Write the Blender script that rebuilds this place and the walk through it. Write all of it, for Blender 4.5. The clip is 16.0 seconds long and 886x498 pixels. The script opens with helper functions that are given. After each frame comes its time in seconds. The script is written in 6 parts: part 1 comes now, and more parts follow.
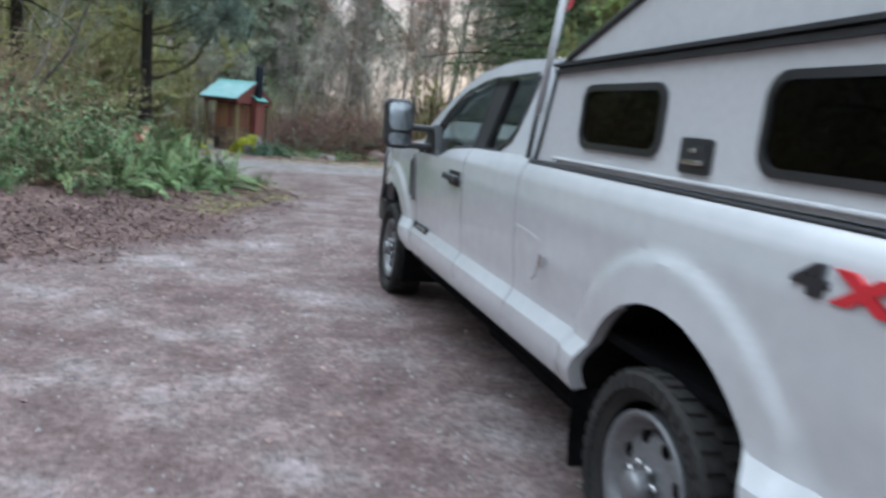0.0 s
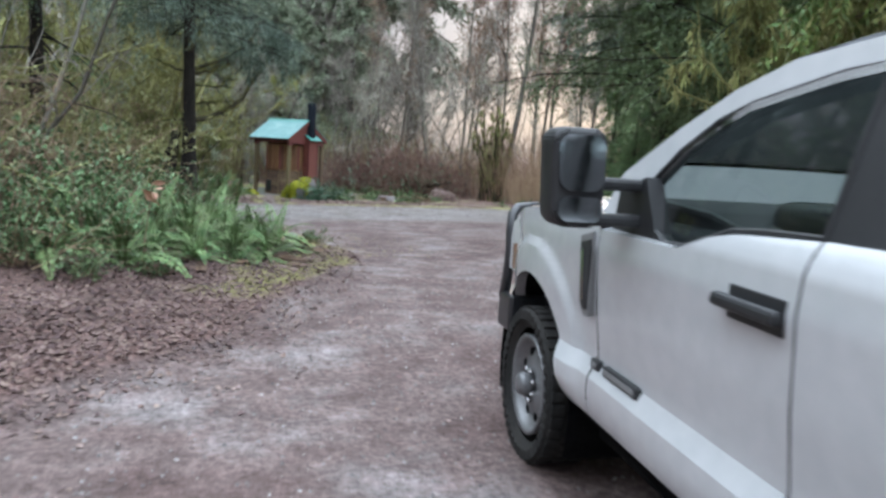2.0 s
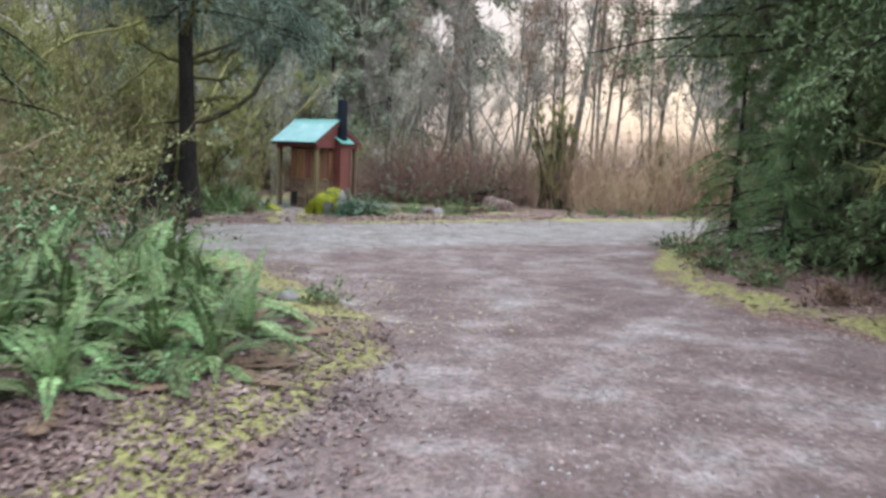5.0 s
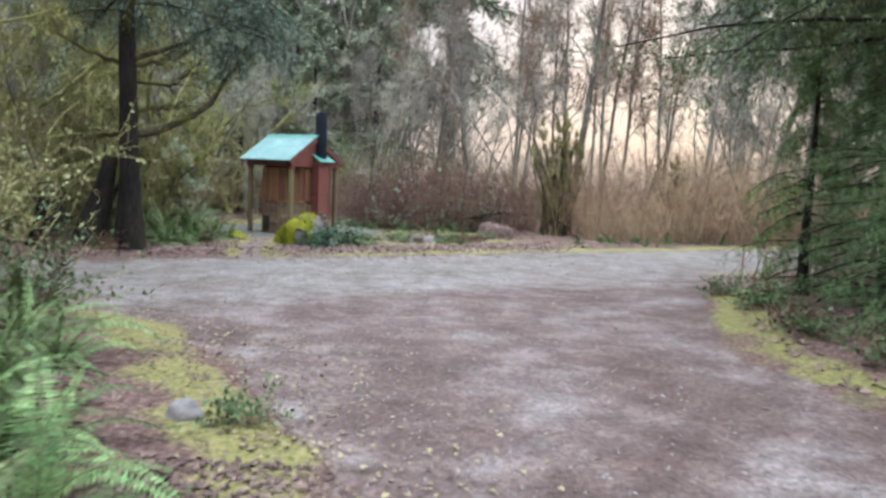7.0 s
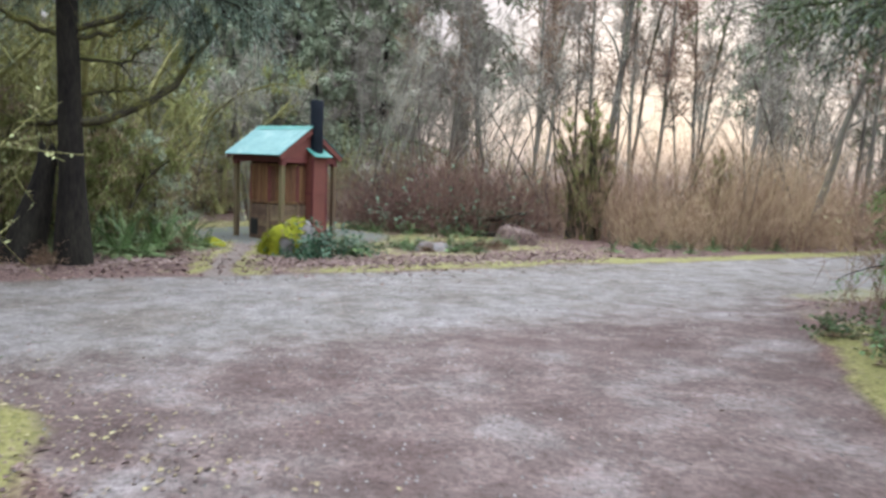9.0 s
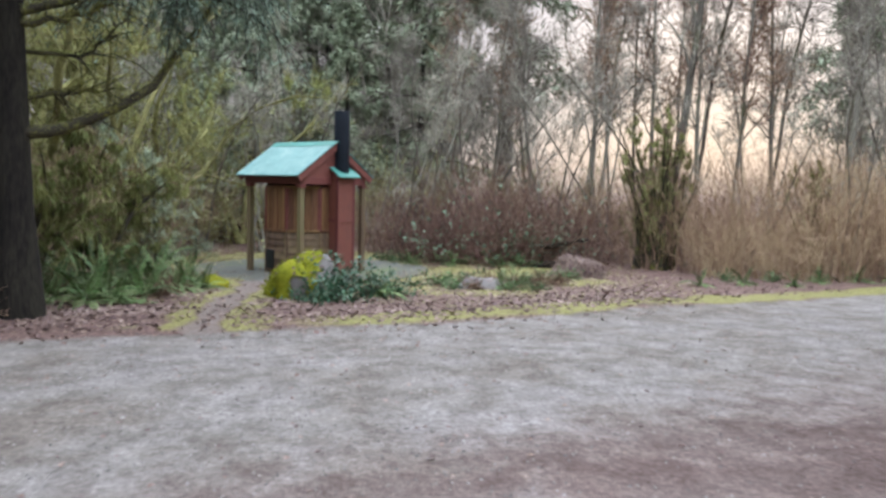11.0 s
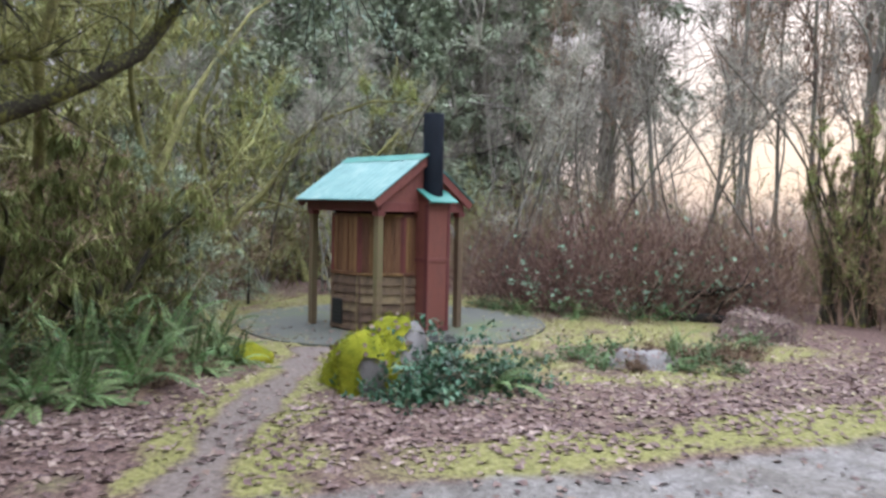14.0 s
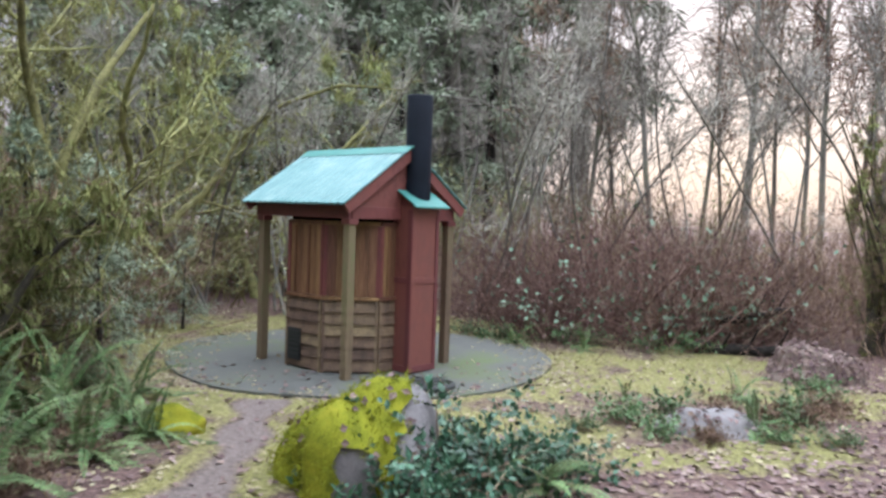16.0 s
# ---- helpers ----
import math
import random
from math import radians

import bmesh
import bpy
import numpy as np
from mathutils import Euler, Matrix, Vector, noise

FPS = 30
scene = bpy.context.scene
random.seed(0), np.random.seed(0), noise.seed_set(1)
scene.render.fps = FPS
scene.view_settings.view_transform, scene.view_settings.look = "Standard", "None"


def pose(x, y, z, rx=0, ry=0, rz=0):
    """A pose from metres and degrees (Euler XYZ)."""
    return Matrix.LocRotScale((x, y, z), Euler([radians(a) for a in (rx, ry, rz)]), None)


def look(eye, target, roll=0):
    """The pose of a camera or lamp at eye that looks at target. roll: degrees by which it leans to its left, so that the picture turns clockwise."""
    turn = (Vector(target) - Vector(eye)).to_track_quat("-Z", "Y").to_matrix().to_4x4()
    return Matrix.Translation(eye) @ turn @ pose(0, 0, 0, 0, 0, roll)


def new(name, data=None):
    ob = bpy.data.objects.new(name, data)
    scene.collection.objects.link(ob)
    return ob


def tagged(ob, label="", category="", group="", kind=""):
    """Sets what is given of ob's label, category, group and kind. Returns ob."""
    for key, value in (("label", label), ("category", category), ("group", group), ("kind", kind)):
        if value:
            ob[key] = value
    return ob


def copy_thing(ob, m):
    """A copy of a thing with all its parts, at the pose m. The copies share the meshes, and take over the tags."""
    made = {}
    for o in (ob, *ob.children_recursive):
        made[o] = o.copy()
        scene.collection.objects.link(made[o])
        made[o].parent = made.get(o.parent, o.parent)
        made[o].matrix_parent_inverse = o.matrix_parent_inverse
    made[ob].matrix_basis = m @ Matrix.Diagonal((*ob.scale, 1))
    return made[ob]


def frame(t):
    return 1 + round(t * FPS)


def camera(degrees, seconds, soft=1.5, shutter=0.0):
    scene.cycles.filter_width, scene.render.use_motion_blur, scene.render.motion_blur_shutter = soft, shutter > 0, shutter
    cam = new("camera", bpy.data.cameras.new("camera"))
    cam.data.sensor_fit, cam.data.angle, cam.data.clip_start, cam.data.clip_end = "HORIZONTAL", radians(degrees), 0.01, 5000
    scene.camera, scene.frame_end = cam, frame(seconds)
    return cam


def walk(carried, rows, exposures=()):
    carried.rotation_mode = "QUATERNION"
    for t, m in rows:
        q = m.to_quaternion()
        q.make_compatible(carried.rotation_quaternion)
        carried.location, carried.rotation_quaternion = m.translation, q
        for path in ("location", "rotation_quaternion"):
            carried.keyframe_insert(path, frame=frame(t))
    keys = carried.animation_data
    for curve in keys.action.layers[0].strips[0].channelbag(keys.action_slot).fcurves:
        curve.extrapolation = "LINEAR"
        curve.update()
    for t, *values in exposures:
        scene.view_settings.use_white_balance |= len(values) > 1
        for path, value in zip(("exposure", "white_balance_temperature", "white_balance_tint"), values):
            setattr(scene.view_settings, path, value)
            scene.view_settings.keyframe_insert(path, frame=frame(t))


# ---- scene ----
cam = camera(60.5, 16.0, soft=2.9, shutter=0.5)
METRES, EYE, TILT, LEAN, TURN = 23.76, 1.57, 0.0, 0.0, -16.1
ROWS = [
    (0.0, 0.0, 0.0, 0.0, 1.0, -9.51, -6.0),
    (0.5, -0.0055, 0.0316, 0.0003, 4.71, -9.1, -5.44),
    (1.0, -0.0124, 0.061, 0.0004, 4.39, -8.53, -5.16),
    (1.5, -0.0194, 0.0908, 0.0004, 5.04, -7.65, -4.32),
    (2.0, -0.0286, 0.1226, 0.001, 4.88, -7.46, -3.68),
    (2.5, -0.0366, 0.1546, 0.0013, 3.32, -7.85, -3.68),
    (3.0, -0.0439, 0.1876, 0.0014, 4.21, -8.32, -3.38),
    (3.5, -0.0508, 0.2189, 0.0012, 4.51, -8.9, -3.37),
    (4.0, -0.0561, 0.2517, -0.0003, 6.94, -8.48, -2.85),
    (6.5, -0.0758, 0.4105, 0.0006, 8.27, -6.7, -1.93),
    (7.0, -0.0823, 0.4401, 0.0002, 7.27, -6.07, -2.35),
    (7.5, -0.0863, 0.4692, -0.0014, 7.26, -5.12, -2.58),
    (8.0, -0.0915, 0.5002, -0.0007, 8.12, -5.24, -2.37),
    (8.5, -0.0956, 0.5297, -0.0002, 6.77, -6.28, -2.53),
    (9.0, -0.0991, 0.5605, 0.0005, 8.17, -6.44, -2.3),
    (11.5, -0.1337, 0.7181, -0.0048, 11.17, -4.46, -1.39),
    (12.0, -0.1434, 0.7463, -0.0052, 11.96, -4.35, -1.59),
    (12.5, -0.153, 0.7761, -0.0065, 14.51, -3.65, -1.45),
    (13.0, -0.1662, 0.806, -0.0063, 14.37, -3.08, -1.55),
    (13.5, -0.1796, 0.8344, -0.0051, 15.56, -2.68, -1.43),
    (14.0, -0.1937, 0.8629, -0.0028, 16.91, -3.02, -1.27),
    (14.5, -0.2065, 0.888, -0.0019, 15.84, -3.77, -1.74),
    (15.0, -0.2174, 0.9145, -0.0013, 16.49, -3.06, -1.87),
    (15.5, -0.2312, 0.9389, -0.0012, 14.69, -3.18, -2.0),
    (16.0, -0.2434, 0.9622, -0.0027, 13.38, -2.47, -1.96),
]
EXPOSE = [(0.0, 0.74, 5850, 6), (4.0, 0.96, 6200, 9), (8.0, 1.06, 6250, 10), (12.0, 0.92, 6300, 11), (16.0, 1.12, 6100, 14)]
walk(cam, [(t, pose(0, 0, EYE, TILT, LEAN, TURN) @ pose(METRES * x, METRES * y, METRES * z, 90 + pitch, roll, yaw)) for t, x, y, z, yaw, pitch, roll in ROWS], EXPOSE)

# ---- world and sun: an overcast evening sky, brightest overhead, warm low down beyond the trees ----
SUN_AZ, SUN_EL = 24.0, 12.0
world = bpy.data.worlds.new("sky")
scene.world = world
world.use_nodes = True
wn = world.node_tree
sky = wn.nodes.new("ShaderNodeTexSky")
sky.sky_type, sky.sun_disc = "NISHITA", False
sky.sun_elevation, sky.sun_rotation = radians(SUN_EL), radians(SUN_AZ)
sky.air_density, sky.dust_density, sky.ozone_density = 1.0, 3.0, 1.0
tc, sep, cr = wn.nodes.new("ShaderNodeTexCoord"), wn.nodes.new("ShaderNodeSeparateXYZ"), wn.nodes.new("ShaderNodeValToRGB")
wn.links.new(tc.outputs["Generated"], sep.inputs[0])
wn.links.new(sep.outputs["Z"], cr.inputs[0])
cr.color_ramp.elements.new(0.14), cr.color_ramp.elements.new(0.33), cr.color_ramp.elements.new(0.6)
for e, (p, c) in zip(cr.color_ramp.elements, ((0.0, (0.325, 0.285, 0.275)), (0.14, (0.33, 0.315, 0.34)), (0.33, (0.43, 0.43, 0.48)), (0.6, (1.60, 1.68, 1.78)), (1.0, (2.80, 3.04, 3.30)))):
    e.position, e.color = p, (*c, 1)
dim = wn.nodes.new("ShaderNodeMix")
dim.data_type, dim.blend_type = "RGBA", "MIX"
dim.inputs[0].default_value = 0.004
wn.links.new(cr.outputs[0], dim.inputs[6]), wn.links.new(sky.outputs[0], dim.inputs[7])
wn.links.new(dim.outputs[2], wn.nodes["Background"].inputs[0])
wn.nodes["Background"].inputs[1].default_value = 1.0
sun = new("sun", bpy.data.lights.new("sun", "SUN"))
sun.data.energy, sun.data.angle, sun.data.color = 0.5, radians(20), (1.0, 0.86, 0.74)
sd = Vector((math.sin(radians(SUN_AZ)) * math.cos(radians(SUN_EL)), math.cos(radians(SUN_AZ)) * math.cos(radians(SUN_EL)), math.sin(radians(SUN_EL))))
sun.matrix_world = look(sd * 80, (0, 0, 0))


# ---- materials ----
def mat(name, cols, scale=3.0, rough=0.8, metal=0.0, bump=0.3, fine=40.0, stretch=(1, 1, 1), vary=0.0, island=0.0, spec=0.5, dist=0.01, coat=0.0, world_space=False):
    """Two-scale noise through a colour ramp, with fine relief."""
    m = bpy.data.materials.new(name)
    m.use_nodes = True
    n, l = m.node_tree.nodes, m.node_tree.links
    b = n["Principled BSDF"]
    b.inputs["Metallic"].default_value, b.inputs["Specular IOR Level"].default_value = metal, (spec if rough < 0.88 else min(spec, 0.15))
    b.inputs["Coat Weight"].default_value = coat
    b.inputs["Coat Roughness"].default_value = 0.08
    if world_space:
        vec = n.new("ShaderNodeNewGeometry").outputs["Position"]
    else:
        vec = n.new("ShaderNodeTexCoord").outputs["Object"]
    mp = n.new("ShaderNodeMapping")
    mp.inputs["Scale"].default_value = stretch
    l.new(vec, mp.inputs[0])
    a, c = n.new("ShaderNodeTexNoise"), n.new("ShaderNodeTexNoise")
    a.inputs["Scale"].default_value, a.inputs["Detail"].default_value = scale, 5
    c.inputs["Scale"].default_value, c.inputs["Detail"].default_value = fine, 3
    l.new(mp.outputs[0], a.inputs[0]), l.new(mp.outputs[0], c.inputs[0])
    mix = n.new("ShaderNodeMath")
    mix.operation = "MULTIPLY_ADD"
    mix.inputs[1].default_value = 0.45
    l.new(c.outputs[0], mix.inputs[0])
    sc = n.new("ShaderNodeMath")
    sc.operation, sc.inputs[1].default_value = "MULTIPLY", 0.55
    l.new(a.outputs[0], sc.inputs[0]), l.new(sc.outputs[0], mix.inputs[2])
    r = n.new("ShaderNodeValToRGB")
    while len(r.color_ramp.elements) < len(cols):
        r.color_ramp.elements.new(0.5)
    for i, (e, col) in enumerate(zip(r.color_ramp.elements, cols)):
        e.position = 0.36 + 0.28 * i / max(1, len(cols) - 1)
        e.color = (*col, 1)
    l.new(mix.outputs[0], r.inputs[0])
    out = r.outputs[0]
    for src, amount in (("obj", vary), ("isl", island)):
        if amount:
            g = n.new("ShaderNodeObjectInfo").outputs["Random"] if src == "obj" else n.new("ShaderNodeNewGeometry").outputs["Random Per Island"]
            mr = n.new("ShaderNodeMapRange")
            mr.inputs["To Min"].default_value, mr.inputs["To Max"].default_value = 1 - amount, 1 + amount
            l.new(g, mr.inputs[0])
            hs = n.new("ShaderNodeHueSaturation")
            l.new(out, hs.inputs["Color"]), l.new(mr.outputs[0], hs.inputs["Value"])
            h2 = n.new("ShaderNodeMapRange")
            h2.inputs["To Min"].default_value, h2.inputs["To Max"].default_value = 0.5 - amount * 0.06, 0.5 + amount * 0.06
            l.new(g, h2.inputs[0]), l.new(h2.outputs[0], hs.inputs["Hue"])
            out = hs.outputs[0]
    l.new(out, b.inputs["Base Color"])
    rr = n.new("ShaderNodeMapRange")
    rr.inputs["To Min"].default_value, rr.inputs["To Max"].default_value = max(0.02, rough - 0.08), min(1, rough + 0.08)
    l.new(c.outputs[0], rr.inputs[0]), l.new(rr.outputs[0], b.inputs["Roughness"])
    if bump:
        bp = n.new("ShaderNodeBump")
        bp.inputs["Strength"].default_value, bp.inputs["Distance"].default_value = bump, dist
        l.new(mix.outputs[0], bp.inputs["Height"]), l.new(bp.outputs[0], b.inputs["Normal"])
    return m


def glass_mat(name, tint, rough=0.03, ior=1.8):
    m = bpy.data.materials.new(name)
    m.use_nodes = True
    n, l = m.node_tree.nodes, m.node_tree.links
    g, t, x, f = n.new("ShaderNodeBsdfGlossy"), n.new("ShaderNodeBsdfTransparent"), n.new("ShaderNodeMixShader"), n.new("ShaderNodeFresnel")
    g.inputs["Roughness"].default_value = rough
    t.inputs["Color"].default_value = (*tint, 1)
    f.inputs[0].default_value = ior
    l.new(f.outputs[0], x.inputs[0]), l.new(t.outputs[0], x.inputs[1]), l.new(g.outputs[0], x.inputs[2])
    l.new(x.outputs[0], n["Material Output"].inputs[0])
    return m


M = dict(
    paint=mat("white_paint", [(0.46, 0.475, 0.49), (0.52, 0.53, 0.545)], 1.2, 0.22, bump=0.01, fine=12, coat=1.0, spec=0.5),
    shell=mat("fibreglass", [(0.42, 0.43, 0.44), (0.49, 0.5, 0.51)], 1.5, 0.5, bump=0.03, fine=30),
    trimdark=mat("grey_plastic", [(0.16, 0.16, 0.165), (0.21, 0.21, 0.215)], 3.0, 0.4, bump=0.03, fine=60),
    trimgrey=mat("primer_flare", [(0.50, 0.50, 0.50), (0.58, 0.58, 0.57)], 2.0, 0.45, bump=0.03, fine=30),
    black=mat("black_plastic", [(0.012, 0.013, 0.015), (0.028, 0.029, 0.032)], 4, 0.5, bump=0.1, fine=200, dist=0.002),
    steel=mat("black_steel", [(0.012, 0.013, 0.016), (0.03, 0.031, 0.035)], 3, 0.35, bump=0.08, fine=120, dist=0.002, coat=0.3),
    rubber=mat("tyre_rubber", [(0.014, 0.014, 0.014), (0.035, 0.033, 0.031)], 5, 0.85, bump=0.3, fine=60, dist=0.004, spec=0.25),
    alloy=mat("painted_steel_rim", [(0.13, 0.132, 0.138), (0.21, 0.212, 0.22)], 4, 0.38, 0.35, bump=0.1, fine=60, dist=0.002),
    chrome=mat("chrome", [(0.6, 0.6, 0.62), (0.75, 0.75, 0.76)], 4, 0.12, 1.0, bump=0.0),
    mirror=mat("mirror_glass", [(0.42, 0.45, 0.47), (0.46, 0.49, 0.51)], 1, 0.09, 1.0, bump=0.0),
    red=mat("red_decal", [(0.45, 0.02, 0.03), (0.55, 0.03, 0.04)], 6, 0.35, bump=0.0),
    amber=mat("amber_lens", [(0.2, 0.12, 0.09), (0.26, 0.16, 0.12)], 6, 0.2, bump=0.0),
    lens=mat("lamp_lens", [(0.45, 0.46, 0.47), (0.6, 0.6, 0.6)], 8, 0.12, bump=0.05),
    seat=mat("grey_cloth", [(0.04, 0.045, 0.05), (0.08, 0.085, 0.09)], 6, 0.9, bump=0.2),
    # darker than real undercoating: the shade of the recesses is in the colour
    shadeblack=mat("shade_black", [(0.004, 0.004, 0.005), (0.010, 0.010, 0.010)], 4, 0.97, bump=0.3, spec=0.02),
    glass=glass_mat("clear_tinted_glass", (0.50, 0.57, 0.55)),
    darkglass=glass_mat("dark_tinted_glass", (0.01, 0.011, 0.012), 0.03, 1.28),
    roofmetal=mat("turquoise_metal", [(0.085, 0.20, 0.198), (0.125, 0.265, 0.262), (0.20, 0.32, 0.315)], 3.5, 0.5, 0.0, bump=0.05, fine=45),
    ridgemetal=mat("teal_metal", [(0.045, 0.19, 0.165), (0.07, 0.25, 0.22)], 3.0, 0.45, 0.0, bump=0.05, fine=30),
    redpaint=mat("red_brown_paint", [(0.105, 0.028, 0.027), (0.165, 0.047, 0.043), (0.14, 0.045, 0.042)], 3, 0.6, bump=0.15, fine=30, stretch=(1, 1, 0.3), vary=0.2),
    board=mat("stained_cedar", [(0.060, 0.026, 0.015), (0.14, 0.064, 0.032), (0.225, 0.115, 0.058)], 5, 0.6, bump=0.35, fine=60, stretch=(1, 1, 0.08), vary=0.35),
    boardlow=mat("weathered_cedar", [(0.071, 0.051, 0.035), (0.152, 0.101, 0.066), (0.223, 0.152, 0.091)], 5, 0.75, bump=0.35, fine=60, vary=0.3),
    post=mat("mossy_post", [(0.091, 0.065, 0.042), (0.169, 0.117, 0.072), (0.130, 0.130, 0.058)], 5, 0.8, bump=0.4, fine=70, stretch=(1, 1, 0.15), vary=0.15),
    concrete=mat("damp_concrete", [(0.072, 0.076, 0.068), (0.105, 0.105, 0.096), (0.095, 0.13, 0.04)], 0.9, 0.85, bump=0.2, fine=60),
    stone=mat("boulder_stone", [(0.14, 0.13, 0.13), (0.24, 0.22, 0.22)], 4, 0.85, bump=0.5, fine=40),
    moss=mat("bright_moss", [(0.086, 0.104, 0.010), (0.207, 0.225, 0.017), (0.294, 0.285, 0.026)], 6, 0.95, bump=0.8, fine=90, island=0.3),
    bark=mat("dark_bark", [(0.010, 0.009, 0.009), (0.022, 0.019, 0.017), (0.036, 0.034, 0.026)], 4, 0.95, bump=0.9, fine=30, stretch=(1, 1, 0.25), dist=0.03),
    stack=mat("black_pipe", [(0.006, 0.009, 0.016), (0.012, 0.017, 0.028)], 3, 0.6, bump=0.05, fine=60, spec=0.2),
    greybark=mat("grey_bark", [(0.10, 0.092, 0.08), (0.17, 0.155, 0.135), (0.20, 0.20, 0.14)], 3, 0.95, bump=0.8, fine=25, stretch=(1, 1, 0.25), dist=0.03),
    limb=mat("dark_mossy_limb", [(0.035, 0.030, 0.026), (0.055, 0.050, 0.034), (0.19, 0.19, 0.05)], 3, 0.95, bump=0.8, fine=30, dist=0.02),
    alder=mat("alder_bark", [(0.095, 0.088, 0.076), (0.185, 0.172, 0.152), (0.13, 0.14, 0.08)], 2.5, 0.9, bump=0.5, fine=30, stretch=(1, 1, 0.5), vary=0.3),
    mossbark=mat("mossy_bark", [(0.115, 0.110, 0.065), (0.235, 0.225, 0.095), (0.36, 0.345, 0.15)], 6, 0.95, bump=0.8, fine=40, vary=0.2, dist=0.02),
    twig=mat("brown_twigs", [(0.165, 0.112, 0.083), (0.330, 0.225, 0.165)], 3, 0.9, bump=0.0, vary=0.25, island=0.35),
    redtwig=mat("red_brown_twigs", [(0.105, 0.062, 0.052), (0.215, 0.135, 0.11)], 3, 0.9, bump=0.0, vary=0.25, island=0.4),
    ochretwig=mat("ochre_stems", [(0.25, 0.17, 0.115), (0.42, 0.30, 0.21)], 3, 0.9, bump=0.0, vary=0.25, island=0.4),
    greytwig=mat("grey_twigs", [(0.22, 0.205, 0.175), (0.37, 0.345, 0.30)], 3, 0.9, bump=0.0, vary=0.3, island=0.35),
    needle=mat("conifer_needles", [(0.060, 0.10, 0.042), (0.118, 0.178, 0.070), (0.19, 0.245, 0.108)], 1.2, 0.7, bump=0.0, vary=0.25, island=0.4),
    spruceneedle=mat("spruce_needles", [(0.075, 0.118, 0.088), (0.15, 0.215, 0.16), (0.24, 0.305, 0.235)], 1.2, 0.7, bump=0.0, vary=0.2, island=0.4),
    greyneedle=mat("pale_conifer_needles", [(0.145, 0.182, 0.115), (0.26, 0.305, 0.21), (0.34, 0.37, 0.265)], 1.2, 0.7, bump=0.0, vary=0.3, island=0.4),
    cedar=mat("cedar_sprays", [(0.043, 0.085, 0.024), (0.102, 0.170, 0.043), (0.187, 0.238, 0.051)], 1.0, 0.7, bump=0.0, vary=0.2, island=0.4),
    olive=mat("olive_tufts", [(0.15, 0.16, 0.075), (0.28, 0.285, 0.135), (0.40, 0.39, 0.21)], 1.2, 0.85, bump=0.0, vary=0.2, island=0.35),
    vine=mat("vine_leaf", [(0.055, 0.11, 0.06), (0.12, 0.19, 0.12), (0.18, 0.25, 0.17)], 2, 0.65, bump=0.0, vary=0.2, island=0.4),
    straw=mat("straw_leaves", [(0.187, 0.145, 0.076), (0.281, 0.230, 0.132), (0.340, 0.297, 0.204)], 2, 0.8, bump=0.0, island=0.35, world_space=True),
    earth=mat("leafy_earth", [(0.085, 0.066, 0.052), (0.17, 0.13, 0.11), (0.25, 0.205, 0.18)], 8, 0.95, bump=0.8, fine=40, dist=0.03),
    withered=mat("withered_leaf", [(0.45, 0.24, 0.17), (0.60, 0.36, 0.27)], 6, 0.7, bump=0.0),
    darkmoss=mat("dark_olive_moss", [(0.10, 0.118, 0.048), (0.21, 0.22, 0.085), (0.34, 0.335, 0.13)], 2, 0.95, bump=0.0, vary=0.2, island=0.45),
    deadfrond=mat("dead_frond", [(0.09, 0.055, 0.035), (0.18, 0.11, 0.07)], 3, 0.85, bump=0.0, island=0.3),
    hangmoss=mat("hanging_moss", [(0.13, 0.135, 0.052), (0.245, 0.245, 0.092), (0.37, 0.36, 0.15)], 2, 0.95, bump=0.0, vary=0.25, island=0.45),
    fern=mat("fern_green", [(0.036, 0.068, 0.024), (0.098, 0.148, 0.052), (0.19, 0.25, 0.105)], 2.5, 0.6, bump=0.0, vary=0.35, island=0.4, spec=0.25),
    leaf=mat("shrub_leaf", [(0.042, 0.078, 0.032), (0.10, 0.155, 0.065), (0.20, 0.26, 0.135)], 2, 0.55, bump=0.0, vary=0.3, island=0.5, spec=0.3),
    ivy=mat("ivy_leaf", [(0.015, 0.051, 0.028), (0.038, 0.102, 0.051), (0.089, 0.166, 0.089)], 2, 0.4, bump=0.0, vary=0.2, island=0.45),
    deadleaf=mat("dead_leaves", [(0.095, 0.058, 0.050), (0.17, 0.108, 0.098), (0.28, 0.205, 0.192)], 2, 0.8, bump=0.0, island=0.5, world_space=True),
    bankleaf=mat("damp_dead_leaves", [(0.060, 0.036, 0.032), (0.125, 0.077, 0.069), (0.225, 0.155, 0.142)], 2, 0.8, bump=0.0, island=0.5, world_space=True),
    gravelstone=mat("gravel_stone", [(0.11, 0.098, 0.096), (0.27, 0.25, 0.25)], 2, 0.85, bump=0.2, island=0.5, world_space=True),
    iron=mat("cast_iron", [(0.012, 0.014, 0.013), (0.03, 0.033, 0.03)], 6, 0.7, bump=0.4, fine=50),
)

# ---- mesh helpers ----
def link(name, v, f, material, parent=None, label="", smooth=False, kind=""):
    me = bpy.data.meshes.new(name)
    me.from_pydata([tuple(p) for p in v] if not isinstance(v, np.ndarray) else v.tolist(), [], f if isinstance(f, list) else f.tolist())
    me.materials.append(material)
    if smooth:
        me.polygons.foreach_set("use_smooth", [True] * len(me.polygons))
    me.update()
    ob = new(name, me)
    ob.parent = parent
    if label or kind:
        tagged(ob, label, kind=kind)
    return ob


